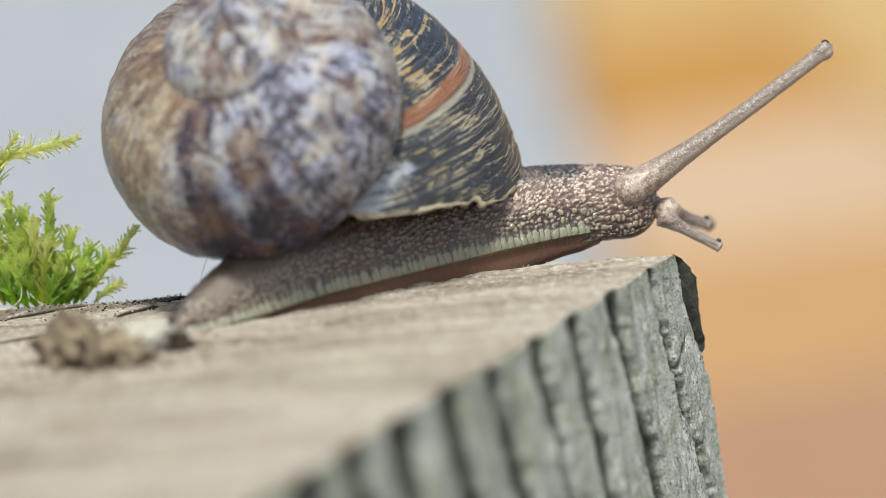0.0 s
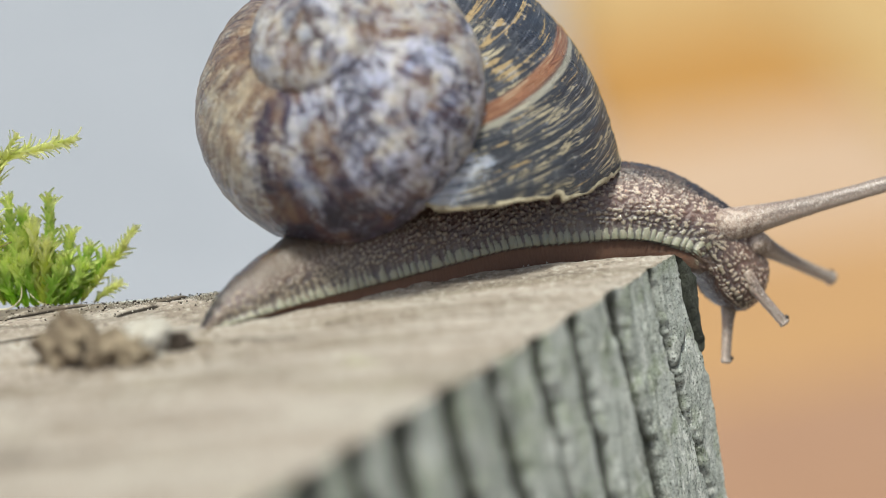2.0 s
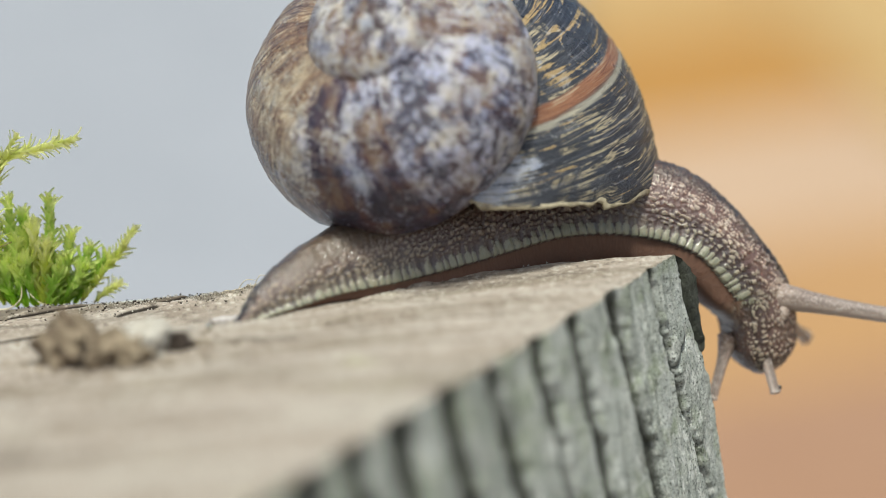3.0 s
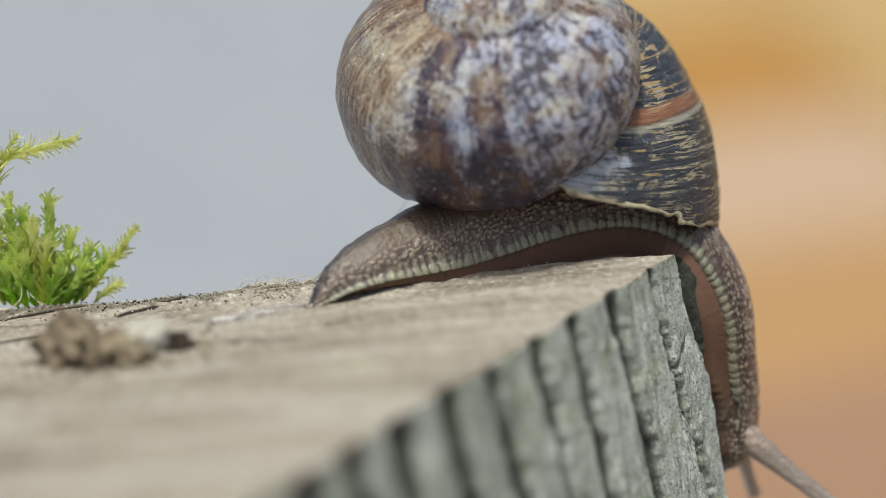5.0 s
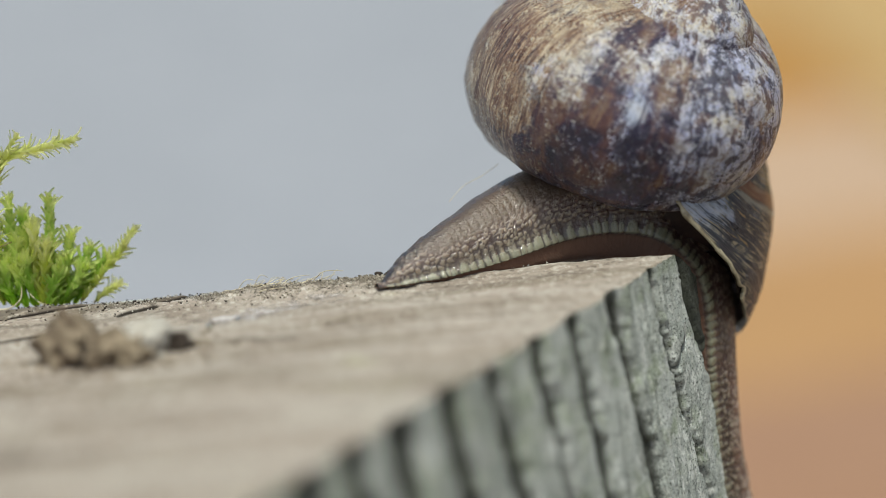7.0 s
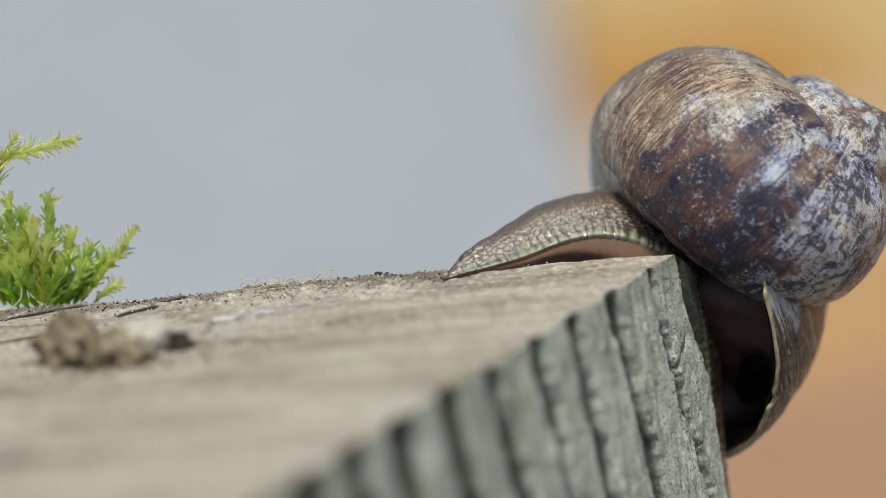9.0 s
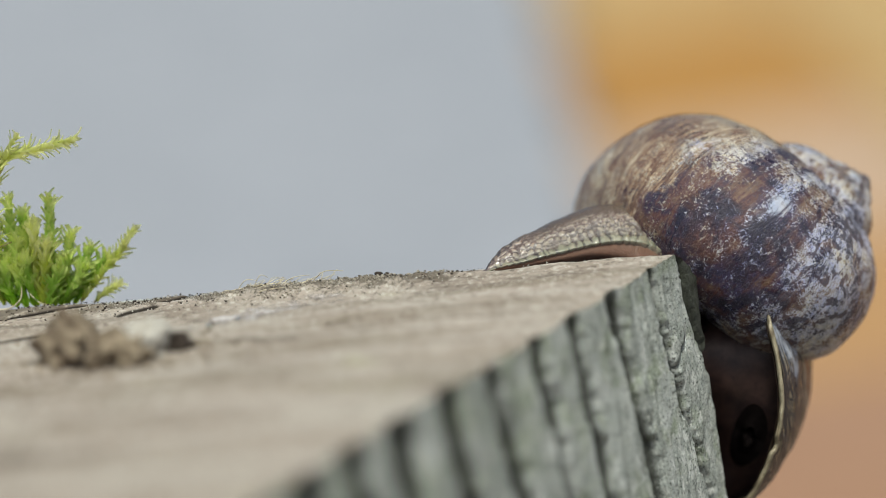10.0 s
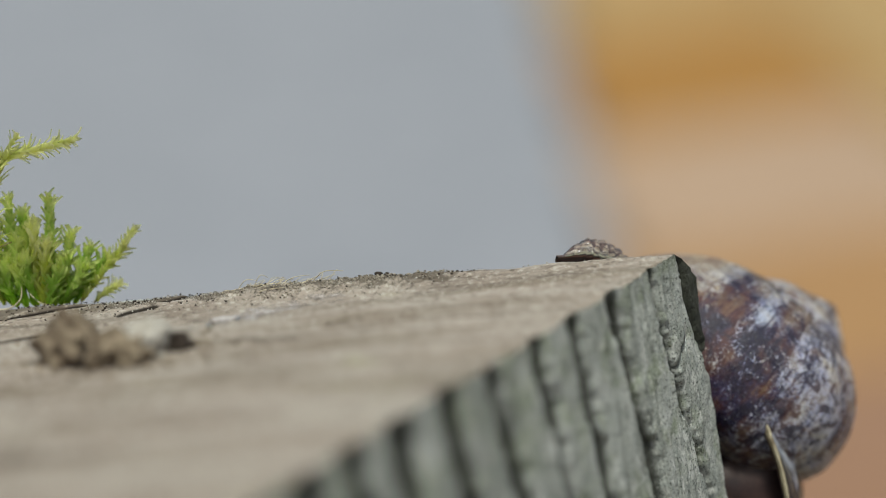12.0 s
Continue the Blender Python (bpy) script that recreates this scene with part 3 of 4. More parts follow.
def whorl_size(phi):
    return math.exp(-LN_W * phi / (2 * math.pi) * (1 + TIGHTEN * min(phi, 12.0) / 6.28))


def lip_edge(psi):
    """How far the chipped growing edge stands back from the full opening, in radians of the coil."""
    w = (psi + math.pi) % (2 * math.pi) - math.pi
    chips = fract((math.cos(psi) * 5, math.sin(psi) * 5, 6.0), 3)
    return 0.125 * math.exp(-((w - 1.72) / 0.36) ** 2) + 0.022 * chips + 0.03 * smooth01(chips, 0.1, 0.35)


def shell_point(phi, psi, shrink=1.0):
    """A point of the coiled shell: phi runs back from the lip, psi round the whorl."""
    phi = phi + lip_edge(psi) * math.exp(-max(phi, 0.0) / 0.3)
    back = max(phi, 0.0)
    th = phi - LIP_TILT * math.cos(psi) * math.exp(-back)
    s = whorl_size(phi)
    grow = shrink * (1 + FLARE * math.exp(-(back / 1.2) ** 2))
    end = math.exp(-(back / DROP_RUN) ** 2)
    x, y = TUBE_R * math.cos(psi) * grow, TUBE_H * math.sin(psi) * grow
    r = s * (COIL_R * (1 + SPREAD * end) + x * math.cos(TUBE_LEAN) - y * math.sin(TUBE_LEAN))
    h = s * (COIL_H - x * math.sin(TUBE_LEAN) - y * math.cos(TUBE_LEAN)) + DROP * end
    return APEX + r * (TURN_U * math.cos(th) + TURN_V * math.sin(th)) - h * AXIS


CHALK_SPOTS = ((-5.9, -18.4, 0.2, 1.7), (9.0, -12.2, 0.4, 0.95), (-4.1, -19.6, 14.1, 0.9))
BLOOM_SPOTS = ((-6.0, -15.4, -3.1, 2.4), (-0.2, -12.6, -4.1, 2.6), (3.2, -18.5, 1.4, 2.6), (-5.9, -18.3, 0.2, 2.0), (-2.3, -14.1, -4.0, 3.0), (2.3, -16.4, -1.3, 3.2), (-5.6, -19.1, 10.2, 2.4), (6.0, -18.2, 6.2, 3.0), (0.5, -19.8, 9.6, 2.6), (-1.2, -19.4, 1.1, 1.8), (5.0, -18.7, 9.8, 2.6), (-1.1, -12.1, -4.3, 2.6))
CREAM_SPOTS = ((-13.3, -14.6, 2.7, 3.6), (-8.4, -18.7, 4.2, 3.0), (-12.1, -15.9, 7.7, 3.6), (-14.5, -11.5, 10.0, 4.0), (-10.0, -16.0, 13.0, 3.0))


def near_any(p, spots):
    return max(math.exp(-(math.dist(p, q[:3]) / q[3]) ** 2) for q in spots)


def build_shell(parent):
    turns, steps, round_n = 6.0, 620, 150
    phis = [2 * math.pi * turns * (i / (steps - 1)) ** 1.2 for i in range(steps)]
    names = ("growth", "fresh", "line", "chalk", "wear", "gloom", "bloom", "brown", "cream")
    verts, field = [], {key: [] for key in names}
    run, last = 0.0, 0.0
    for phi in phis:
        s = whorl_size(phi)
        run += (phi - last) * s * (COIL_R + 10.0)
        last = phi
        for j in range(round_n):
            psi = 2 * math.pi * j / round_n
            p = shell_point(phi, psi)
            c = shell_point(phi, psi, 0.0)
            n = (p - c) / max(1e-6, np.linalg.norm(p - c))
            ribs = 0.12 * fract((run * 1.0, psi * 0.6, 2.0), 3) + 0.05 * fract((run * 3.2, psi * 0.8, 5.0), 2)
            dents = 0.24 * fract(tuple(p * 0.16), 3) + 0.07 * fract(tuple(p * 0.8), 3)
            p = p + n * (ribs + dents) * min(1.0, s * 1.6)
            verts.append(p)
            lean = 0.5 * (psi - 1.9) * (1 - smooth01(psi, 2.8, 5.8)) * (1 - 0.6 * smooth01(phi, 1.5, 3.0))
            spot = max(max(0.0, 1 - 0.5 * math.dist(p, q[:3]) / q[3]) for q in CHALK_SPOTS)
            seam = 0.6 * math.exp(-((psi - 2.27 - 0.05 * math.sin(run)) / 0.07) ** 2) * (1 - smooth01(phi, 1.0, 1.5))
            fan = 0.8 * math.exp(-((psi - 2.15) / 0.22) ** 2) * (1 - smooth01(phi, 0.28, 0.5))
            for key, value in zip(names, (
                    (run + lean * s * 16.0, psi * s * 13.0, 0.0), 1 - smooth01(phi, 1.9, 2.6), min(phi + 0.5 * (psi - 1.9), 3.0), max(spot, seam, fan),
                    0.25 + 0.75 * smooth01(phi + 0.5 * (psi - 1.5), 4.6, 6.0),
                    math.exp(-((psi - 0.82) / 0.5) ** 2) * smooth01(phi, 4.5, 4.95) * (1 - smooth01(phi, 5.4, 5.8)),
                    near_any(p, BLOOM_SPOTS), 1 - smooth01(phi, 4.3, 5.0), near_any(p, CREAM_SPOTS))):
                field[key].append(value)
    me = mesh_of("shell", verts, grid_faces(steps, round_n, True), SHELL, attrs=list(field.items()))
    shell = part("shell", me, parent, "mottled brown, cream and lilac coiled shell")
    # inner wall near the opening
    verts = [shell_point(0.01 + 1.6 * i / 24, 2 * math.pi * j / 48, 0.95) for i in range(25) for j in range(48)]
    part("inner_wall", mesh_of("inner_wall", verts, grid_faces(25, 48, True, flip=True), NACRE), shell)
    # pale chipped growing edge
    verts = []
    for i in range(385):
        psi = 2 * math.pi * i / 384
        ragged = fract((math.cos(psi) * 6, math.sin(psi) * 6, 2.0), 3)
        reach = 0.020 + 0.026 * ragged
        for dphi, sh in ((0.016 + 0.012 * ragged, 1.004), (-0.3 * reach, 1.010), (-reach, 1.004), (-reach, 0.992), (0.03, 0.955)):
            verts.append(shell_point(dphi, psi, sh))
    part("lip", mesh_of("lip", verts, grid_faces(385, 5), LIP), shell, "pale yellowish chipped shell edge")
    # flesh that fills the opening
    verts = []
    for i in range(13):
        q = i / 12
        for j in range(40):
            psi = 2 * math.pi * j / 40
            bulge = 0.45 - 0.2 * math.sqrt(max(0, 1 - q * q))
            verts.append(shell_point(bulge + 0.05 * fract((q * 4, math.cos(psi) * 3, math.sin(psi) * 3), 3), psi, 0.96 * max(q, 0.02)))
    # a raised black disc stands in for the dark inside of the hole
    hole_disc = [shell_point(0.24, 1.5, 0.67)]
    for k in range(1, 4):
        for j in range(28):
            w = 2 * math.pi * j / 28
            q = 0.70 + 0.15 * k / 3 * math.cos(w)
            hole_disc.append(shell_point(0.385 - 0.2 * math.sqrt(1 - q * q), 1.5 + 0.30 * k / 3 * math.sin(w), 0.96 * q))
    hole_disc_faces = [(0, 1 + j, 1 + (j + 1) % 28) for j in range(28)] + grid_faces(3, 28, True, 1)
    part("breathing_hole", mesh_of("breathing_hole", hole_disc, hole_disc_faces, HOLE), shell, "breathing hole, its dark inside painted as a black disc")
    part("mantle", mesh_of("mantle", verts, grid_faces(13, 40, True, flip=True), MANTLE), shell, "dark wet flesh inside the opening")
    return shell


REST = 60.0            # resting length of the body
COUNT = 70
NECK = 0.88             # the head begins here


def profile(x, pts):
    for (x0, y0), (x1, y1) in zip(pts, pts[1:]):
        if x <= x1:
            q = (x - x0) / (x1 - x0)
            q = q * q * (3 - 2 * q) * 0.5 + q * 0.5
            return y0 + (y1 - y0) * q
    return pts[-1][1]


BACK = ((0, 0.3), (0.02, 1.3), (0.05, 2.5), (0.09, 3.5), (0.14, 4.5), (0.2, 5.5), (0.28, 6.3), (0.45, 6.4), (0.6, 6.5), (0.7, 6.4), (0.8, 6.1), (0.88, 5.7), (0.95, 5.3), (1.0, 4.6))
HALF = ((0, 0.5), (0.05, 1.6), (0.12, 2.8), (0.25, 4.2), (0.5, 4.8), (0.72, 4.4), (0.84, 3.6), (0.92, 3.3), (1.0, 3.1))
PAD = ((0, 0.1), (0.05, 0.3), (0.15, 0.9), (0.28, 2.6), (0.4, 3.6), (0.7, 3.4), (0.84, 2.2), (0.92, 1.3), (1.0, 1.0))


def ring(f, n):
    """One cross-section of the body at fraction f of its length: (x, z, height, fringe, sole, round) in mm."""
    back, half, pad = profile(f, BACK), profile(f, HALF), profile(f, PAD)
    cap = math.sqrt(max(0.0, 1 - ((f - 0.945) / 0.055) ** 2)) if f > 0.945 else 1.0
    lift = back * 0.42 * (1 - cap)
    front = smooth01(f, NECK - 0.03, NECK + 0.02)
    out = []
    for j in range(n):
        q = j / n
        if q < 0.68:
            g = q / 0.68 - 0.115 * math.sin(2 * math.pi * q / 0.68)                       # right fringe, over the back, to the left fringe
            ang = math.pi * g
            side = math.cos(ang)
            z = back * math.sin(ang) ** 0.85
            x = half * math.copysign(abs(side) ** 0.8, side) * (1 - 0.10 * math.sin(ang) ** 2)
            low = min(g, 1 - g)
            flare = math.exp(-(low / 0.03) ** 2) * (1 - front)
            x += math.copysign(0.3 * flare * min(1, half / 2), side)
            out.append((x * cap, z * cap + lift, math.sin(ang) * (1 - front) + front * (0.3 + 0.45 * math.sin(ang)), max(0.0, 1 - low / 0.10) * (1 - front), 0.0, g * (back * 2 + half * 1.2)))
        else:
            g = (q - 0.68) / 0.32
            g = 0.5 * (2 * g) ** 2.5 if g < 0.5 else 1 - 0.5 * (2 - 2 * g) ** 2.5
            side = -math.cos(math.pi * g)
            x = half * (0.99 - 0.05 * math.sin(math.pi * g)) * math.copysign(abs(side) ** 0.55, side)
            z = -pad * math.sin(math.pi * g) ** (0.32 + 0.2 * front)
            out.append((x * cap, z * cap + lift, 0.35 * front, 0.0, smooth01(min(g, 1 - g), 0.0, 0.0002 + 0.2 * front) * (1 - 0.5 * front), back * 2 + half * 1.2 + g * half * 2))
    return out


def skin_strip(name, s0, s1, mid, rows, tucked, parent, label=""):
    """A rigid piece of the body between two places along it, with pebbled skin."""
    n = 208
    verts, cells, rests, zones, bare = [], [], [], [], []
    half_run = (s1 - s0) / 2
    for k in range(rows):
        q = k / (rows - 1)
        s = s0 + (s1 - s0) * (q if tucked else 1 - (1 - q) ** 1.5)
        y = s - mid
        at = min(max(s, 0.0), REST)
        tuck = 1 - 0.03 * (abs(y) / half_run) ** 2.5 if tucked else 1.0
        for x, z, up, fringe, sole, arc in ring(at / REST, n):
            comb = abs(math.sin(at * 3.9 + 2.4 * fract((at * 0.5, arc * 0.2, 2.0), 2)))
            fringe = smooth01(fringe + 0.20 * (comb - 0.6) + 0.22 * fract((at * 1.3, arc * 1.3, 8.0), 3), 0.52, 0.92)
            if sole > 0.5:
                cell = 0.5
                bump = 0.03 * fract((at * 0.8, arc * 0.8, 1.0), 3)
            elif fringe > 0.5:
                cell = min(1.0, comb * 1.3)
                bump = 0.13 * cell
            else:
                smooth_here = f_plain(at / REST, up)
                size = 2.45 - 0.55 * smooth01(0.3 - at / REST, 0.0, 0.2)
                wob = 0.25 * fract((at * 0.9, arc * 0.9, 3.0), 2)
                d, _ = noise.voronoi(Vector((at * size * 0.85 + wob, arc * size - wob, 0.37)))
                cell = min(1.0, (d[1] - d[0]) * 1.6)
                cell += (0.45 * comb - cell) * 0.8 * (1 - smooth01(up, 0.12, 0.30)) * (1 - smooth01(at / REST, NECK - 0.06, NECK))
                bump = (0.17 - 0.07 * smooth01(0.4 - at / REST, 0.0, 0.15)) * smooth01(cell, 0.0, 0.6) * (1 - smooth_here)
            wide = (tuck if tucked else 0.9 + 0.1 * smooth01(q, 0.0, 0.22)) if z > 0 else 1.0
            verts.append((x * wide * (1 + bump / 5), y, z * wide + (bump if up > 0.3 else 0)))
            cells.append(cell)
            rests.append((at, arc, 0))
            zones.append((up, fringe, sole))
            bare.append(f_plain(at / REST, up))
    faces = grid_faces(rows, n, True, flip=True)
    if not tucked:                             # close the snout
        verts.append((0, s1 - mid + 0.05, profile(1.0, BACK) * 0.42))
        cells.append(0.5)
        rests.append((mid, 0, 0))
        zones.append((0.5, 0, 0))
        bare.append(0)
        faces += [(rows * n, (rows - 1) * n + (j + 1) % n, (rows - 1) * n + j) for j in range(n)]
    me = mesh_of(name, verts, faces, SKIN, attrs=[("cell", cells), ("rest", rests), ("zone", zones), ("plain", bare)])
    return part(name, me, parent, label)


def body_segment(i, parent):
    step = REST * NECK / COUNT
    mid = (i + 0.5) * step
    return skin_strip("foot_segment", mid - 1.2 * step, mid + 1.2 * step, mid, 11, True, parent)


HEAD_AT = 0.925


def build_head(parent):
    return skin_strip("head", REST * (NECK - 0.02), REST, REST * HEAD_AT, 54, False, parent, "brown pebbled snail head")


def f_plain(f, up):
    """How far the skin is smooth there: the upper tail."""
    return smooth01(up, 0.38, 0.72) * (1 - smooth01(f, 0.32, 0.45)) * smooth01(f, 0.05, 0.13)


def build_tentacle(parent, length, r0, r1, knob, name, label):
    rows, n = 64, 26
    verts, along, back = [], [], []
    for i in range(rows):
        q = i / (rows - 1)
        r = r1 * (1.12 - 0.12 * q) + (r0 - r1) * math.exp(-(q / 0.26) ** 1.7)
        if q > 0.93:
            w = (q - 0.93) / 0.07
            r = (r1 + (knob - r1) * smooth01(w, 0.0, 0.5)) * math.sqrt(max(0.01, 1 - max(0.0, (w - 0.4) / 0.6) ** 2))
        sag = 0.25 * math.sin(q * math.pi) * length / 19
        for j in range(n):
            u = 2 * math.pi * j / n
            rr = r * min(1.0, (q / 0.06) ** 0.6) * (1 + 0.05 * fract((q * length * 1.5, math.cos(u) * 2, math.sin(u) * 2), 3))
            verts.append((rr * math.cos(u), (q * 1.18 - 0.18) * length, rr * math.sin(u) - sag))
            along.append(q)
            back.append(smooth01(math.sin(u), -0.6, 0.0))
    verts.append((0, length, 0))
    faces = grid_faces(rows, n, True, flip=True) + [(rows * n, (rows - 1) * n + (j + 1) % n, (rows - 1) * n + j) for j in range(n)]
    me = mesh_of(name, verts, faces, STALK, attrs=[("along", along + [1]), ("back", back + [0.5])])
    ob = part(name, me, parent, label)
    if knob > 0.5:
        bm = bmesh.new()
        bmesh.ops.create_uvsphere(bm, u_segments=20, v_segments=14, radius=knob * 0.5 * MM)
        for v in bm.verts:
            v.co += Vector((0, (length - 0.55) * MM, 0.42 * MM))
        e = bpy.data.meshes.new("eye")
        bm.to_mesh(e)
        bm.free()
        e.materials.append(EYE_TIP)
        e.polygons.foreach_set("use_smooth", [True] * len(e.polygons))
        part("eye", e, ob, "dark round eye spot")
    return ob


snail = tagged(new("garden_snail"), "brown garden snail crawling over the edge of a wooden post", "snail")
shell = build_shell(snail)
segments = [body_segment(i, snail) for i in range(COUNT)]
head = build_head(snail)
stalks = [build_tentacle(snail, 21.4, 1.75, 0.70, 0.90, "eye_stalk", "long translucent brown eye stalk"),
          build_tentacle(snail, 11.4, 1.3, 0.58, 0.76, "eye_stalk", "long translucent brown eye stalk"),
          build_tentacle(snail, 5.7, 1.05, 0.46, 0.56, "feeler", "short translucent lower feeler"),
          build_tentacle(snail, 5.7, 1.05, 0.46, 0.56, "feeler", "short translucent lower feeler")]


# ---- small things on the post ----
def lump(name, at, size, material, label, category, seed, squash=0.8, group=""):
    """A rough crumb that rests on the top."""
    bm = bmesh.new()
    bmesh.ops.create_icosphere(bm, subdivisions=4 if size > 1 else 2, radius=1.0)
    for v in bm.verts:
        d = v.co.normalized()
        r = 1 + 0.5 * fract(tuple(d * 1.3 + Vector((seed * 3.3, seed, 0))), 2) + 0.20 * fract(tuple(d * 3.5 + Vector((seed, 5, seed))), 4)
        v.co = Vector((d.x * r, d.y * r, max(d.z * r * squash, -0.55))) * size * MM
    me = bpy.data.meshes.new(name)
    bm.to_mesh(me)
    bm.free()
    me.materials.append(material)
    me.polygons.foreach_set("use_smooth", [True] * len(me.polygons))
    ob = new(name, me)
    x, y, z = settle(at)
    ob.matrix_basis = pose(x * MM, y * MM, (z + 0.5 * size) * MM)
    return tagged(ob, label, category, group)


lump("soil_clod", (-54.9, -7.2, -0.1), 2.5, SOIL, "pale brown crumbly soil clod lying on the post", "clod", 1, 0.95, "soil clods on the post")
lump("soil_clod", (-56.2, -6.2, -0.1), 1.9, SOIL, "pale brown crumbly soil clod lying on the post", "clod", 2, 0.9, "soil clods on the post")
lump("soil_clod", (-51.6, -10.2, -0.1), 2.2, SOIL, "pale brown crumbly soil clod lying on the post", "clod", 3, 0.8, "soil clods on the post")
lump("soil_clod", (-53.0, -9.6, -0.1), 1.5, SOIL_DARK, "dark crumbly soil clod between paler ones", "clod", 4, 0.7, "soil clods on the post")
lump("soil_clod", (-49.3, -11.3, -0.1), 1.6, SOIL, "pale brown crumbly soil clod lying on the post", "clod", 7, 0.8, "soil clods on the post")
lump("pale_pebble", (-47.8, -9.6, -0.1), 2.1, CHALK, "pale grey rounded pebble beside the soil clods", "pebble", 5, 0.95)
lump("soil_clod", (-45.2, -9.7, -0.1), 1.25, SOIL_DARK, "small black soil clod beside a pale pebble", "clod", 6, 0.8, "soil clods on the post")
lump("soil_crumb", (-28.0, 5.3, -0.1), 0.42, SOIL_DARK, "tiny dark round soil crumb", "crumb", 8)
lump("soil_crumb", (-27.4, 8.2, 0.0), 0.36, SOIL_DARK, "tiny dark round soil crumb", "crumb", 9)
lump("soil_crumb", (-26.6, 8.0, 0.0), 0.25, SOIL_DARK, "tiny dark round soil crumb", "crumb", 10)

DROP = Mat("clear_slime", 0.03, 0.6)
DROP.b.inputs["Base Color"].default_value = (0.9, 0.9, 0.88, 1)
DROP.b.inputs["Transmission Weight"].default_value = 0.9
for dx, dy, size in ((-43.0, -2.7, 0.32), (-44.6, -3.0, 0.28), (-40.4, -0.8, 0.22), (-45.9, -3.4, 0.2)):
    lump("slime_droplet", (dx, dy, 0.0), size, DROP.m, "tiny clear glistening slime droplet on the wood", "droplet", dx, 0.7, "slime droplets")


def slime_trail():
    """A dried film of slime where the tail has just been, shining in flecks."""
    k = Mat("slime_film", 0.12, 0.7)
    v = k.coord((1, 1, 1))
    k.color(k.ramp(k.noise(v, 500, 3, 0.6), [(0.4, (0.48, 0.42, 0.37)), (0.6, (0.72, 0.66, 0.62))]))
    k.bump(k.noise(v, 1500, 4, 0.7, 1.0), 0.9, 0.0004)
    clear, both = k.n.new("ShaderNodeBsdfTransparent"), k.n.new("ShaderNodeMixShader")
    wet = k.math("ADD", k.noise(k.coord((420, 900, 700), rot=(0, 0, radians(16))), 1.0, 5, 0.7, 1.0), k.math("MULTIPLY", k.math("SUBTRACT", k.attr("film").outputs["Fac"], 0.75), 0.35))
    k.link(k.step(wet, 0.50, 0.60), both.inputs[0])
    k.link(clear.outputs[0], both.inputs[1])
    k.link(k.b.outputs[0], both.inputs[2])
    k.link(both.outputs[0], k.n["Material Output"].inputs["Surface"])
    basis = np.linalg.inv(np.stack([E1, E2], 1))
    verts, film = [], []
    for i in range(61):
        x = -46.5 + 17.5 * i / 60
        for j in range(25):
            y = 7.3 + 0.24 * x - 1.5 + 7.5 * j / 24
            a, b = basis @ np.array((x, y))
            verts.append(settle((x, y, top_height(a, b) + 0.07)))
            film.append(math.sin(math.pi * i / 60) ** 0.5 * math.sin(math.pi * j / 24) ** 0.5)
    me = mesh_of("slime_trail", verts, grid_faces(61, 25), k.m, attrs=[("film", film)])
    tagged(new("slime_trail", me), "thin glistening film of dried snail slime on the wood", "slime", kind="stuff")


slime_trail()


def scatter(name, label, category, count, material, place, size, seed):
    """Many loose grains in one mesh."""
    rng = random.Random(seed)
    verts, faces = [], []
    shape = ((1, 0, 0), (-0.5, 0.87, 0), (-0.5, -0.87, 0), (0, 0, 1.1), (0, 0, -0.6))
    tris = ((0, 1, 3), (1, 2, 3), (2, 0, 3), (1, 0, 4), (2, 1, 4), (0, 2, 4))
    for _ in range(count):
        a, b = place(rng)
        if a < 0.05 or b < 0.3:
            continue
        x, y, z = settle((*(a * E1 + b * E2), top_height(a, b)))
        r = size * (0.4 + rng.random() ** 2 * 1.4)
        turn = Euler((rng.random() * 6, rng.random() * 6, rng.random() * 6)).to_matrix()
        n = len(verts)
        for s in shape:
            v = turn @ Vector((s[0], s[1] * (0.6 + 0.6 * rng.random()), s[2])) * r
            verts.append((x + v.x, y + v.y, z + v.z + r * 0.25))
        faces += [tuple(n + i for i in t) for t in tris]
    return tagged(new(name, mesh_of(name, verts, faces, material, False)), label, category, kind="stuff")


scatter("soil_grains", "dark soil grains scattered along the post top", "grains", 1000, SOIL_DARK, lambda g: (abs(g.gauss(1.8, 2.6)), g.uniform(18, 66)), 0.09, 3)
scatter("pale_grains", "pale grit and lichen crumbs along the edge", "grains", 1100, CHALK, lambda g: (abs(g.gauss(2.4, 2.2)), g.triangular(5, 66, 50)), 0.08, 4)
scatter("crust_crumbs", "grey-brown dirt crumbs by the back edge", "grains", 4200, CRUMB, lambda g: (abs(g.gauss(2.2, 1.8)), g.triangular(20, 46, 36)), 0.10, 5)
scatter("soil_crumbs", "brown soil crumbs round the clods", "grains", 260, SOIL, lambda g: (g.gauss(25, 4), g.gauss(40, 6)), 0.22, 6)


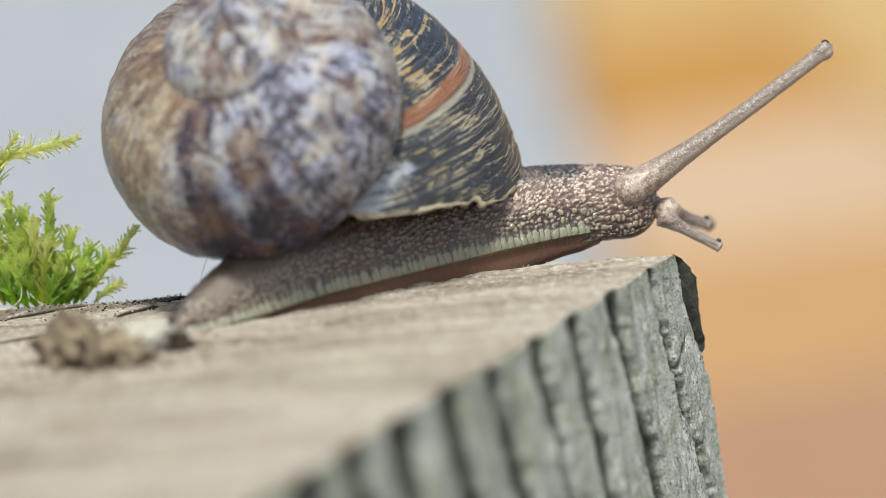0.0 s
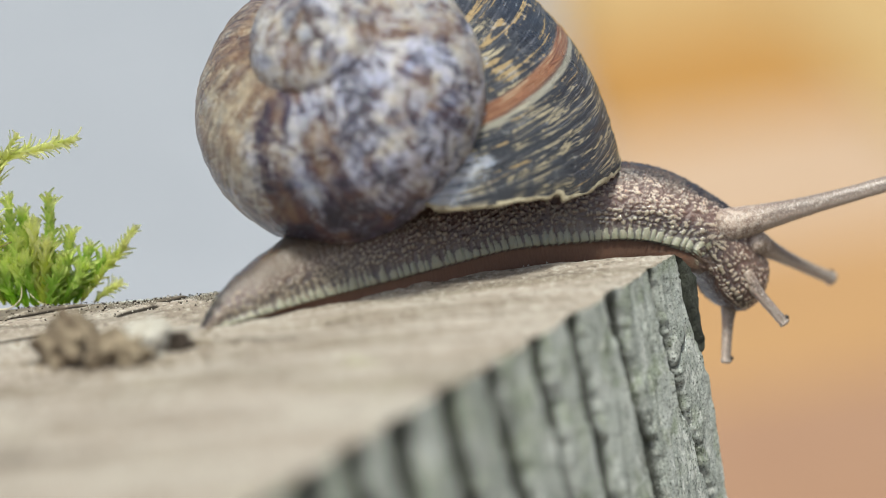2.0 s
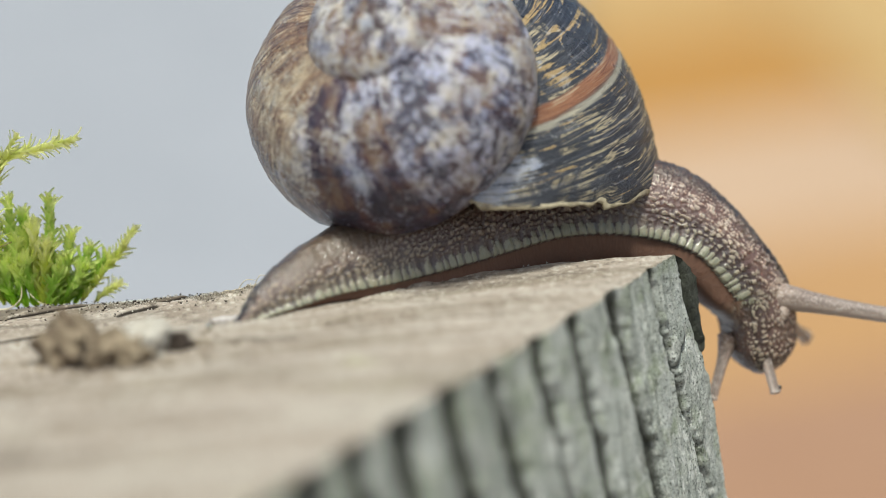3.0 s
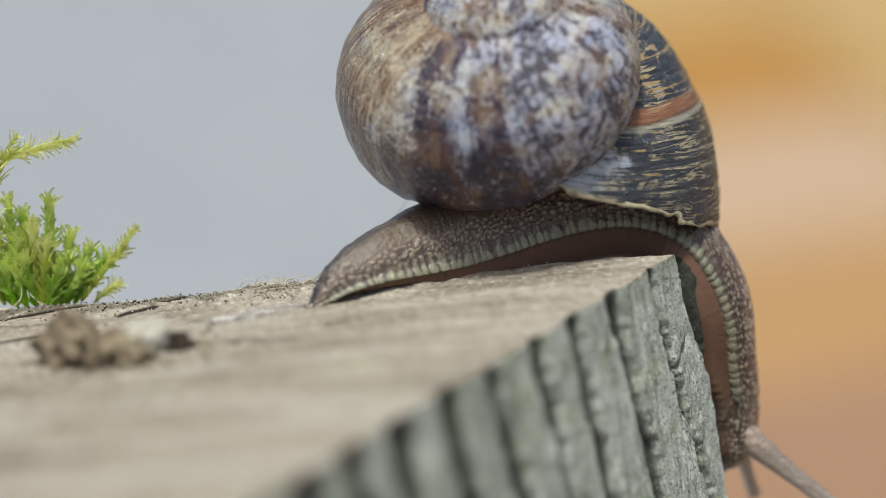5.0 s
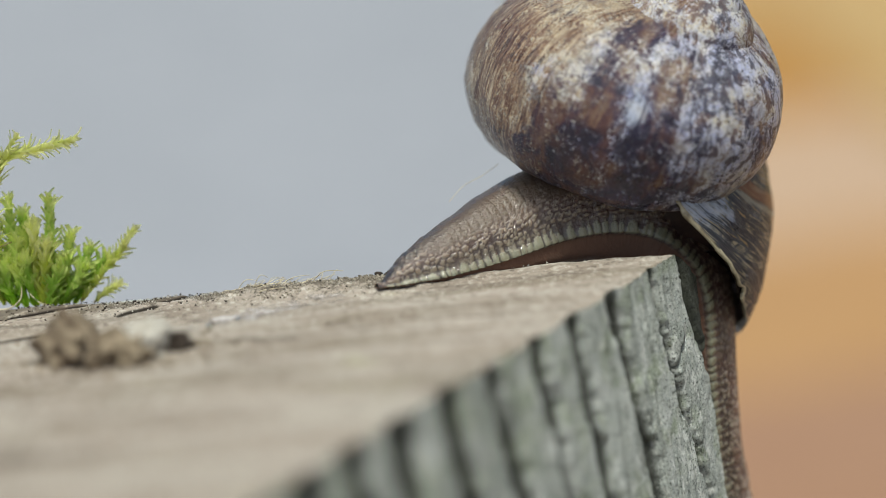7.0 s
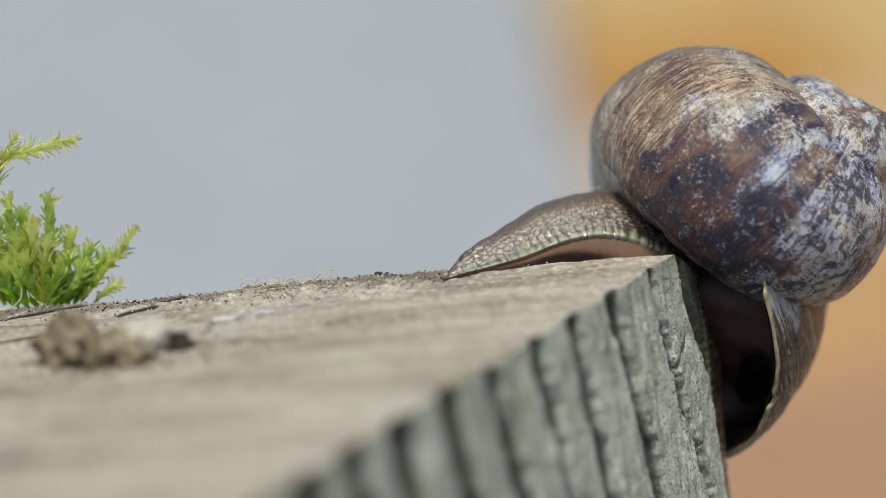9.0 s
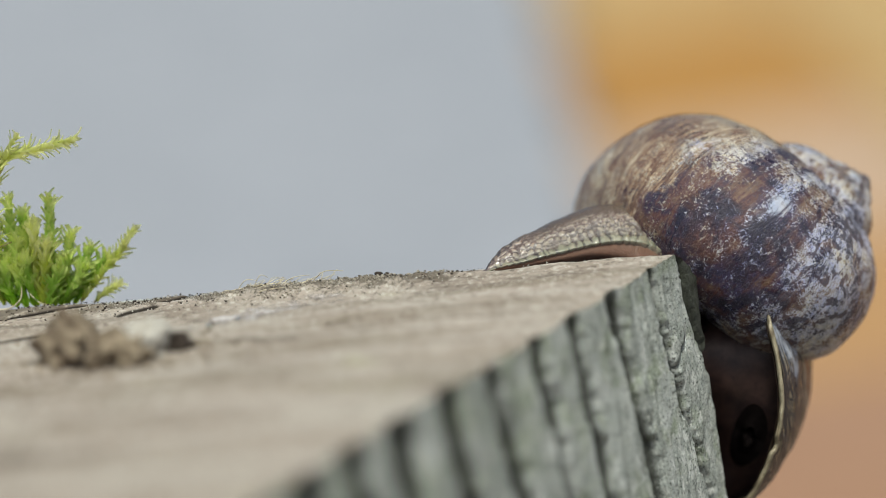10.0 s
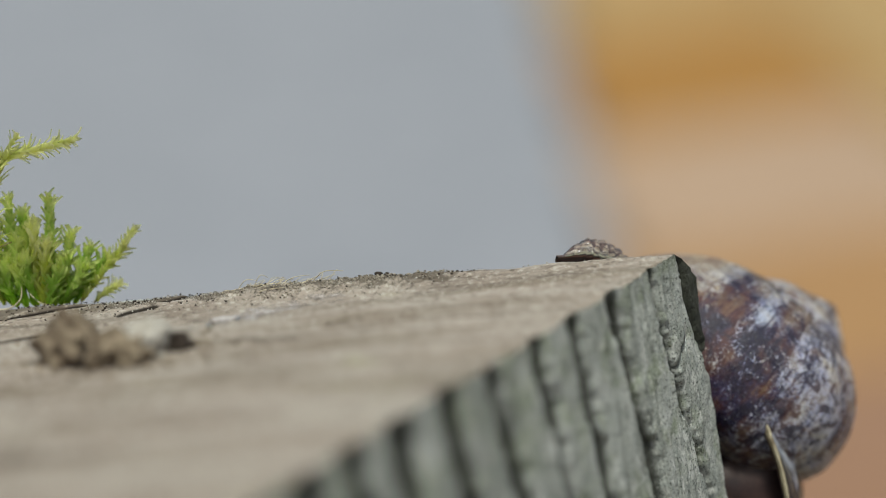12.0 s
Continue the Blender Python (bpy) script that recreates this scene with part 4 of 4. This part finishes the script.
def strand(points, radius, n=5, steps=24):
    """A thin bent tube through a few points, as verts and faces."""
    pts = [Vector(p) for p in points]
    line = []
    for i in range(steps):
        q = i / (steps - 1) * (len(pts) - 1)
        k = min(int(q), len(pts) - 2)
        p0, p1, p2, p3 = pts[max(k - 1, 0)], pts[k], pts[k + 1], pts[min(k + 2, len(pts) - 1)]
        u = q - k
        line.append(0.5 * ((2 * p1) + (p2 - p0) * u + (2 * p0 - 5 * p1 + 4 * p2 - p3) * u * u + (3 * p1 - p0 - 3 * p2 + p3) * u ** 3))
    verts = []
    for i, p in enumerate(line):
        d = (line[min(i + 1, steps - 1)] - line[max(i - 1, 0)]).normalized()
        x = d.orthogonal().normalized()
        y = d.cross(x)
        r = radius * (1 - 0.5 * i / steps)
        verts += [tuple(p + (x * math.cos(j * 2 * math.pi / n) + y * math.sin(j * 2 * math.pi / n)) * r) for j in range(n)]
    return verts, grid_faces(steps, n, True), line


def fibres():
    rng = random.Random(12)
    verts, faces = [], []
    for k in range(50):
        b0 = rng.triangular(32, 44, 37.5)
        a0 = abs(rng.gauss(1.4, 1.0)) + 0.2
        x, y, z = settle((*(a0 * E1 + b0 * E2), top_height(a0, b0)))
        long = rng.uniform(0.8, 3.2)
        ang = rng.gauss(0.1, 0.5)
        lift = rng.uniform(0.0, 0.35) if k < 40 else rng.uniform(0.4, 1.0)
        pts = [(x, y, z + 0.05), (x + long * 0.5 * math.cos(ang), y + long * 0.5 * math.sin(ang), z + 0.15 + lift), (x + long * math.cos(ang + 0.4), y + long * math.sin(ang + 0.4), z + 0.1 + lift * rng.random())]
        v, f, _ = strand(pts, rng.uniform(0.03, 0.065), 4, 10)
        n = len(verts)
        verts += v
        faces += [tuple(n + i for i in q) for q in f]
    return tagged(new("dry_fibres", mesh_of("dry_fibres", verts, faces, FIBRE)), "pale dry plant fibres along the post edge", "fibres", kind="stuff")


fibres()
hair_v, hair_f, _ = strand([(-9.6, 0.6, -1.6), (-10.4, 0.9, -3.3), (-11.6, 1.1, -5.2), (-12.2, 1.2, -7.4)], 0.04, 4, 16)
part("hair", mesh_of("hair", hair_v, hair_f, FIBRE), shell, "fine pale hair stuck to the shell")

# the moss stands in an upright plane turned as the camera leans
moss = tagged(new("moss_clump"), "bright green feathery moss growing on the post edge", "moss")
moss.matrix_basis = Matrix.Translation(Vector(settle((-60.4, 19.4, -0.4))) * MM) @ pose(0, 0, 0, 0, 8.5, 0) @ Matrix.Diagonal((1.0, 0.95, 0.98, 1))


def leafy_shoot(points, leaf, width, count, material, tip_material, rng, spread=0.8):
    """A moss shoot: a thin stem set all round with narrow pointed leaves."""
    v, f, line = strand(points, 0.12, 6, 30)
    shoot = part("shoot", mesh_of("shoot", v, f, MOSS_DEAD), moss)
    verts, faces, tips = [], [], []
    for k in range(count):
        q = (k + rng.random()) / count
        i = min(int(q * 29), 28)
        p = line[i].lerp(line[i + 1], q * 29 - i)
        d = (line[i + 1] - line[i]).normalized()
        side = d.orthogonal()
        side.rotate(Matrix.Rotation(rng.random() * 6.283, 3, d))
        out = (d * rng.uniform(0.8, 1.4) + side * spread * rng.uniform(0.5, 1.2)).normalized()
        across = out.cross(side + d * 0.3).normalized()
        nrm = out.cross(across)
        long = leaf * rng.uniform(0.65, 1.2) * (0.55 + 0.6 * math.sin(math.pi * min(1, q * 0.85 + 0.12)))
        w = width * rng.uniform(0.7, 1.2)
        n = len(verts)
        for s, wide, bend in ((0, 0.5, 0), (0.3, 1.0, 0.06), (0.65, 0.7, 0.10), (1.0, 0.06, -0.02)):
            c = p + out * long * s + nrm * long * bend * rng.uniform(0.5, 1.5)
            verts += [tuple(c - across * w * wide * 0.5 + nrm * w * 0.15), tuple(c - nrm * w * 0.1), tuple(c + across * w * wide * 0.5 + nrm * w * 0.15)]
            tips += [0.55 * s + 0.45 * q] * 3
        for s in range(3):
            for j in range(2):
                a = n + s * 3 + j
                faces.append((a, a + 1, a + 4, a + 3))
    part("leaves", mesh_of("leaves", verts, faces, tip_material if rng.random() < 0.5 else material, attrs=[("tip", tips)]), shoot)
    return shoot


def build_moss():
    rng = random.Random(5)
    leafy_shoot([(-5.3, 0, 3), (-5.0, 0, 8), (-4.6, 0.2, 12.5), (-3.6, 0.2, 14.3), (-0.5, 0, 15.3), (2.6, 0, 16.1)], 2.2, 0.5, 150, MOSS_TIP, MOSS_TIP, rng, 0.75)
    leafy_shoot([(-4.9, 0, 11.0), (-4.3, 0, 13.8), (-2.7, 0, 16.3)], 1.3, 0.42, 45, MOSS_TIP, MOSS_TIP, rng, 0.6)
    leafy_shoot([(3.0, 0, 0.3), (4.6, -0.2, 2.6), (6.4, 0, 4.8), (8.0, 0, 7.2)], 1.9, 0.6, 70, MOSS_TIP, MOSS_TIP, rng, 0.55)
    leafy_shoot([(4.2, 0.3, 0.2), (5.3, 0, 1.2), (6.4, 0, 1.9)], 1.5, 0.5, 40, MOSS, MOSS_TIP, rng, 0.6)
    for x, y, z, lean in ((0.2, 0.3, 8.7, 0.0), (-3.3, 0.4, 8.2, 0.1), (-2.0, 0.8, 7.2, -0.3), (-4.8, 0.2, 6.6, -0.2), (-1.2, -0.3, 6.6, 0.2), (1.6, 0.4, 5.4, 0.5), (2.6, 0.1, 4.3, 1.2), (3.6, 0.4, 3.4, 1.6),
                          (-0.3, -0.6, 4.8, 0.4), (-2.8, -0.6, 5.0, 0.3), (-4.4, -0.5, 4.2, 0.2), (1.0, -0.6, 3.6, 0.9), (2.0, -0.4, 2.6, 1.4), (-1.6, -0.9, 3.6, -0.3), (-3.6, -0.9, 3.2, 0.4), (-5.6, 0.1, 5.0, -0.3), (0.4, -0.9, 2.6, 0.6), (-2.4, -1.1, 2.4, 0.2)):
        base = (x * 0.75 - lean * 0.3, y, 0.0)
        leafy_shoot([base, (x * 0.95, y, z * 0.5), (x * 1.1 + lean * 0.6, y, z * 1.12)], 2.7, 0.85, int(26 + z * 7), MOSS, MOSS_TIP if z > 4 else MOSS, rng, 0.34)
    for pts, r in (([(-5.6, -1.4, -0.2), (-3.6, -1.5, 0.0), (-2.5, -1.5, 0.9), (-2.4, -1.4, 2.2)], 0.10), ([(-1.6, -1.5, 1.4), (-0.6, -1.5, 0.5), (1.0, -1.4, 0.1), (1.6, -1.4, 0.4)], 0.06), ([(-5.4, -1.2, 5.6), (-4.4, -1.2, 5.9), (-3.2, -1.2, 6.4)], 0.10)):
        v, f, _ = strand(pts, r, 6, 24)
        part("hair_root", mesh_of("hair_root", v, f, FIBRE if r < 0.1 or pts[0][2] < 1 else MOSS_DEAD), moss, "pale thread among the moss")


build_moss()


# ---- what moves ----
RAILS = (
    (0, 47.6, [(-46.4, 0.3), (-41.5, -0.1), (-33.0, 1.1), (-25.7, 1.4), (-17.7, 1.8), (-9.6, 2.1), (-4.3, 1.9), (-1.7, 1.3), (-0.1, 0.4)]),
    (1.5, 55.8, [(-44.8, -0.1), (-38.8, 0.3), (-33.1, 0.8), (-25.7, 1.4), (-17.6, 2.0), (-9.5, 2.3), (-2.7, 1.8), (0.9, 0.6), (3.0, -1.5), (4.3, -4.2), (5.3, -7.0)]),
    (2.5, 59.5, [(-42.0, -0.3), (-37.3, 0.4), (-31.5, 1.0), (-25.7, 1.0), (-17.7, 1.5), (-9.6, 2.1), (-3.7, 2.5), (1.0, 1.4), (4.0, -1.2), (5.6, -5.0), (6.3, -8.2), (6.8, -12.2)]),
    (3, 61.6, [(-40.2, -0.3), (-35.7, 0.3), (-31.0, 0.9), (-24.7, 0.8), (-17.2, 1.4), (-9.5, 2.3), (-3.7, 2.5), (0.7, 1.4), (4.3, -1.3), (6.3, -5.6), (6.8, -10.6), (6.5, -16.0)]),
    (5, 62.8, [(-33.5, -0.1), (-28.9, 1.1), (-23.1, 1.0), (-17.8, 1.0), (-9.5, 2.3), (-4.2, 2.4), (0.9, 0.8), (3.7, -2.3), (5.3, -7.0), (5.1, -12.5), (3.9, -18.4), (2.9, -25.1)]),
    (6, 63.0, [(-30.0, 0.3), (-23.7, 0.7), (-17.7, 1.1), (-9.5, 2.5), (-4.2, 2.4), (-0.1, 1.4), (3.2, -2.0), (4.4, -7.9), (4.0, -15.6), (2.5, -25.6)]),
    (7, 63.0, [(-26.8, 0.5), (-20.5, 0.3), (-15.1, 0.8), (-9.6, 1.8), (-5.3, 1.9), (-1.7, 1.1), (1.2, -1.1), (2.8, -4.9), (3.1, -11.0), (2.6, -21.0), (2.1, -26.6)]),
    (8.8, 62.0, [(-21.6, 0.2), (-15.2, 0.4), (-10.7, 1.6), (-6.9, 1.9), (-2.8, 0.8), (0.4, -1.3), (2.0, -5.4), (2.2, -12.0), (1.9, -23.8)]),
    (10, 62.0, [(-17.3, -0.0), (-12.5, 0.1), (-7.6, 0.7), (-3.9, 0.6), (-1.4, -0.5), (0.2, -2.9), (0.8, -10.7), (0.8, -23.6)]),
    (11, 61.0, [(-12.8, 0.2), (-9.8, 0.4), (-7.4, 0.4), (-5.0, -0.1), (-3.1, -1.1), (-1.7, -2.6), (-0.9, -6.0), (-0.5, -12.6), (-0.3, -23.4)]),
    (12, 60.0, [(-10.0, 0.0), (-8.6, 0.0), (-7.0, -0.5), (-5.4, -1.3), (-3.8, -2.5), (-2.4, -4.2), (-1.2, -7.2), (-0.4, -12.5), (-0.3, -23.4)]),
)


def near_y(x):
    """Distance back of the foot's near fringe, in mm."""
    if x < -12:
        return 7.3 + 0.24 * x
    return 4.42


def resample(points, count, length):
    """Points evenly spread along a smoothed rail of that length, running on straight past its end."""
    p = np.array([settle((x, near_y(x), z)) for x, z in points])
    for _ in range(3):                                     # corner cutting
        q = [p[0]]
        for a, b in zip(p, p[1:]):
            q += [a * 0.75 + b * 0.25, a * 0.25 + b * 0.75]
        p = np.array(q + [p[-1]])
    s = np.concatenate([[0], np.cumsum(np.linalg.norm(np.diff(p, axis=0), axis=1))])
    end = p[-1] - p[-6]
    end = end / np.linalg.norm(end)
    if length > s[-1] + 1:
        end = np.array([0.02, 0.0, -1.0])
    p = np.vstack([p, p[-1] + end * 120])
    s = np.append(s, s[-1] + 120)
    at = np.linspace(0, length, count)
    return np.stack([np.interp(at, s, p[:, k]) for k in range(3)], 1)


RAIL_N = 121
RAIL_T = [r[0] for r in RAILS]
RAIL_P = [resample(r[2], RAIL_N, r[1]) for r in RAILS]


def rail(t):
    for k in range(len(RAIL_T) - 1):
        if t <= RAIL_T[k + 1] + 1e-9:
            q = (t - RAIL_T[k]) / (RAIL_T[k + 1] - RAIL_T[k])
            return RAIL_P[k] * (1 - q) + RAIL_P[k + 1] * q
    return RAIL_P[-1]


def frame_at(line, f, t=12.0):
    """Position and axes (right, forward, dorsal) at fraction f of the body."""
    x = min(max(f, 0), 1) * (RAIL_N - 1)
    i = min(int(x), RAIL_N - 2)
    p = line[i] + (line[i + 1] - line[i]) * (x - i)
    lo, hi = max(0, i - 4), min(RAIL_N - 1, i + 5)
    fwd = Vector(line[hi] - line[lo]).normalized()
    w = smooth01(-fwd.z, 0.25, 0.95)
    aside = smooth01(t, 3.0, 5.0)
    out = Vector((0.96, 0.25, 0.2)).lerp(Vector((0.78, 0.62, 0.1)), aside).lerp(Vector((0.2, 0.97, 0.1)), smooth01(t, 8.0, 10.5))
    roll = 0.65 * smooth01(t, 7.2, 9.4)
    up = Vector((0, math.sin(roll), math.cos(roll))).lerp(out, w)
    right = fwd.cross(up).normalized()
    dorsal = right.cross(fwd)
    return Vector(p) - dorsal * 1.3 * smooth01(t, 0.8, 2.5) * smooth01(f, 0.5, 0.7) * (1 - smooth01(f, 0.8, 0.9)), right, fwd, dorsal


def matrix(p, x, y, z):
    m = Matrix((x, y, z)).transposed().to_4x4()
    m.translation = Vector(p) * MM
    return m


def turned(rx, ry, rz, x, y, z):
    """A pose from a rotation vector in degrees and a place in mm."""
    v = Vector((rx, ry, rz))
    m = Matrix.Rotation(radians(v.length), 4, v) if v.length > 1e-6 else Matrix.Identity(4)
    m.translation = Vector((x, y, z)) * MM
    return m


def between(rows, t):
    for (t0, *a), (t1, *b) in zip(rows, rows[1:]):
        if t <= t1:
            q = (t - t0) / (t1 - t0)
            q = q * q * (3 - 2 * q)
            return Vector(a).lerp(Vector(b), q)
    return Vector(rows[-1][1:])


def motions():
    times = [i * 0.5 for i in range(25)]
    root = {t: Vector((float(rail(t)[0][0]), float(rail(t)[0][1]), 0)) * MM for t in times}
    walk(snail, [(t, Matrix.Translation(root[t])) for t in times])

    def local(t, m):
        return Matrix.Translation(-between([(k, *root[k]) for k in times], t) if t not in root else -root[t]) @ m

    for i, seg in enumerate(segments):
        f = (i + 0.5) / COUNT * NECK
        rows = []
        for t in times:
            p, right, fwd, up = frame_at(rail(t), f, t)
            rows.append((t, local(t, matrix(p - right * profile(f, HALF), right, fwd, up))))
        walk(seg, rows)

    poses, rows = {}, []
    for t in times:
        p, right, fwd, up = frame_at(rail(t), HEAD_AT, t)
        poses[t] = matrix(p - right * profile(HEAD_AT, HALF), right, fwd, up)
        rows.append((t, local(t, poses[t])))
    walk(head, rows)

    aims = (
        ([(0.0, -0.2, 6.1, 6.5), (0.8, 3.9, 6.7, 5.1), (1.5, 7.2, 6.7, 3.3), (2, 8.9, 6.7, 0.6), (2.5, 9.7, 7.0, -3.3), (3, 10.1, 7.0, -7.3), (5, 5.8, 6.7, -21.2), (5.5, 4.5, 6.7, -25.4), (6, 4.1, 6.7, -30.2), (12.0, 3.4, 6.6, -59.0)], [(0, 0.885, 0.09, 0.445), (1.0, 0.905, 0.09, 0.41), (1.5, 0.87, 0.1, 0.48), (2, 0.99, 0.02, 0.12), (2.5, 0.99, -0.03, -0.12), (3, 0.95, -0.06, -0.3), (5, 0.7, -0.15, -0.7), (12, 0.47, -0.18, -0.87)]),
        ([(0.0, 1.2, 8.1, 1.8), (0.8, 5.2, 8.4, 0.8), (1.5, 8.2, 8.4, -0.4), (2, 9.6, 8.4, -2.9), (2.5, 10.5, 8.4, -5.8), (3, 10.1, 8.4, -9.7), (5, 4.6, 8.4, -22.5), (12.0, 3.5, 8.4, -56.9)], [(0, 0.4, 0.85, -0.34), (0.5, 0.70, 0.68, -0.16), (1.0, 0.85, 0.45, -0.24), (1.5, 0.91, 0.33, -0.25), (2, 0.66, 0.54, -0.53), (2.5, 0.42, 0.82, -0.39), (3, 0.32, 0.82, -0.47), (5, 0.16, 0.73, -0.67), (12, 0.16, 0.73, -0.67)]),
        ([(0.0, 1.2, 5.4, 1.2), (0.8, 4.0, 5.7, -1.0), (1.5, 6.4, 5.7, -3.3), (2, 7.6, 5.7, -6.0), (2.5, 8.3, 5.7, -8.9), (3, 7.7, 5.7, -11.9), (5, 2.4, 8.9, -18.5), (12.0, 1.4, 8.8, -52.8)], [(0, 0.8, -0.12, -0.59), (1.5, 0.87, -0.1, -0.49), (2.5, 0.06, -0.21, -0.98), (3, 0.11, -0.21, -0.97), (12, -0.15, -0.21, -0.97)]),
        ([(0.0, 0.6, 8.0, 2.2), (0.6, 2.6, 8.4, 1.0), (1.1, 3.6, 7.2, -4.8), (1.5, 5.1, 7.0, -6.4), (2, 4.9, 6.8, -8.6), (2.5, 4.3, 6.6, -10.2), (3, 3.9, 6.6, -12.2), (5, 2.2, 8.2, -17.6), (12.0, 1.2, 8.1, -51.9)], [(0, 0.85, 0.2, -0.48), (0.6, 0.8, 0.35, -0.4), (1.1, 0.15, -0.1, -0.98), (1.5, -0.01, -0.21, -0.98), (2.5, -0.4, -0.19, -0.9), (12, -0.4, -0.19, -0.9)]),
    )
    for stalk, (base, way) in zip(stalks, aims):
        rows = []
        for t in times:
            fwd = between(way, t).normalized()
            up = Vector((0.2, 0.2, 1)) if abs(fwd.z) < 0.9 else Vector((1, 0.2, 0.3))
            right = fwd.cross(up).normalized()
            at = between(base, t) - fwd * 1.2
            rows.append((t, local(t, matrix(at, right, fwd, right.cross(fwd)))))
        walk(stalk, rows)

    shell_rows = [
        (0, -10.01, -3.25, 1.97, -32.33, 6.38, 9.22),
        (0.5, -10.19, -3.55, -0.27, -30.21, 6.98, 9.31),
        (1, -11.07, -4.34, -2.50, -28.00, 7.52, 9.22),
        (1.5, -10.14, -4.33, -4.43, -25.74, 7.44, 9.34),
        (2, -7.65, -1.78, -6.46, -23.45, 7.99, 9.36),
        (2.5, -8.95, -0.93, -6.30, -21.72, 8.97, 8.87),
        (3, -8.66, 2.53, -6.03, -19.47, 10.18, 8.54),
        (3.2, -9.66, 2.60, -6.12, -18.81, 10.68, 8.45),
        (4.8, -18.56, 10.15, 1.20, -13.75, 10.42, 7.33),
        (5, -18.07, 12.72, 1.81, -13.17, 10.75, 6.97),
        (5.5, -20.95, 16.05, 6.26, -11.82, 11.51, 6.17),
        (6, -21.03, 21.39, 10.00, -9.92, 12.64, 5.45),
        (6.5, -28.67, 27.72, 13.58, -8.83, 13.20, 4.38),
        (7, -30.22, 38.95, 19.37, -6.57, 11.27, 3.51),
        (7.2, -28.48, 44.54, 19.22, -5.34, 11.52, 3.28),
        (8.8, -34.21, 66.35, 25.85, -0.53, 10.27, -2.69),
        (9, -37.91, 66.70, 26.64, -0.73, 9.98, -3.42),
        (9.5, -46.81, 67.13, 28.43, -1.52, 10.47, -6.39),
        (10, -54.91, 69.35, 28.56, -2.21, 10.92, -9.58),
        (10.5, -59.61, 70.07, 28.30, -3.03, 11.26, -12.87),
        (11, -64.40, 69.49, 28.33, -4.04, 11.98, -16.17),
        (11.5, -70.63, 65.39, 26.48, -4.70, 11.49, -19.54),
        (12, -70.95, 66.70, 27.82, -4.53, 11.13, -23.01),
    ]
    walk(shell, [(t, local(t, turned(*r))) for t, *r in shell_rows])


motions()
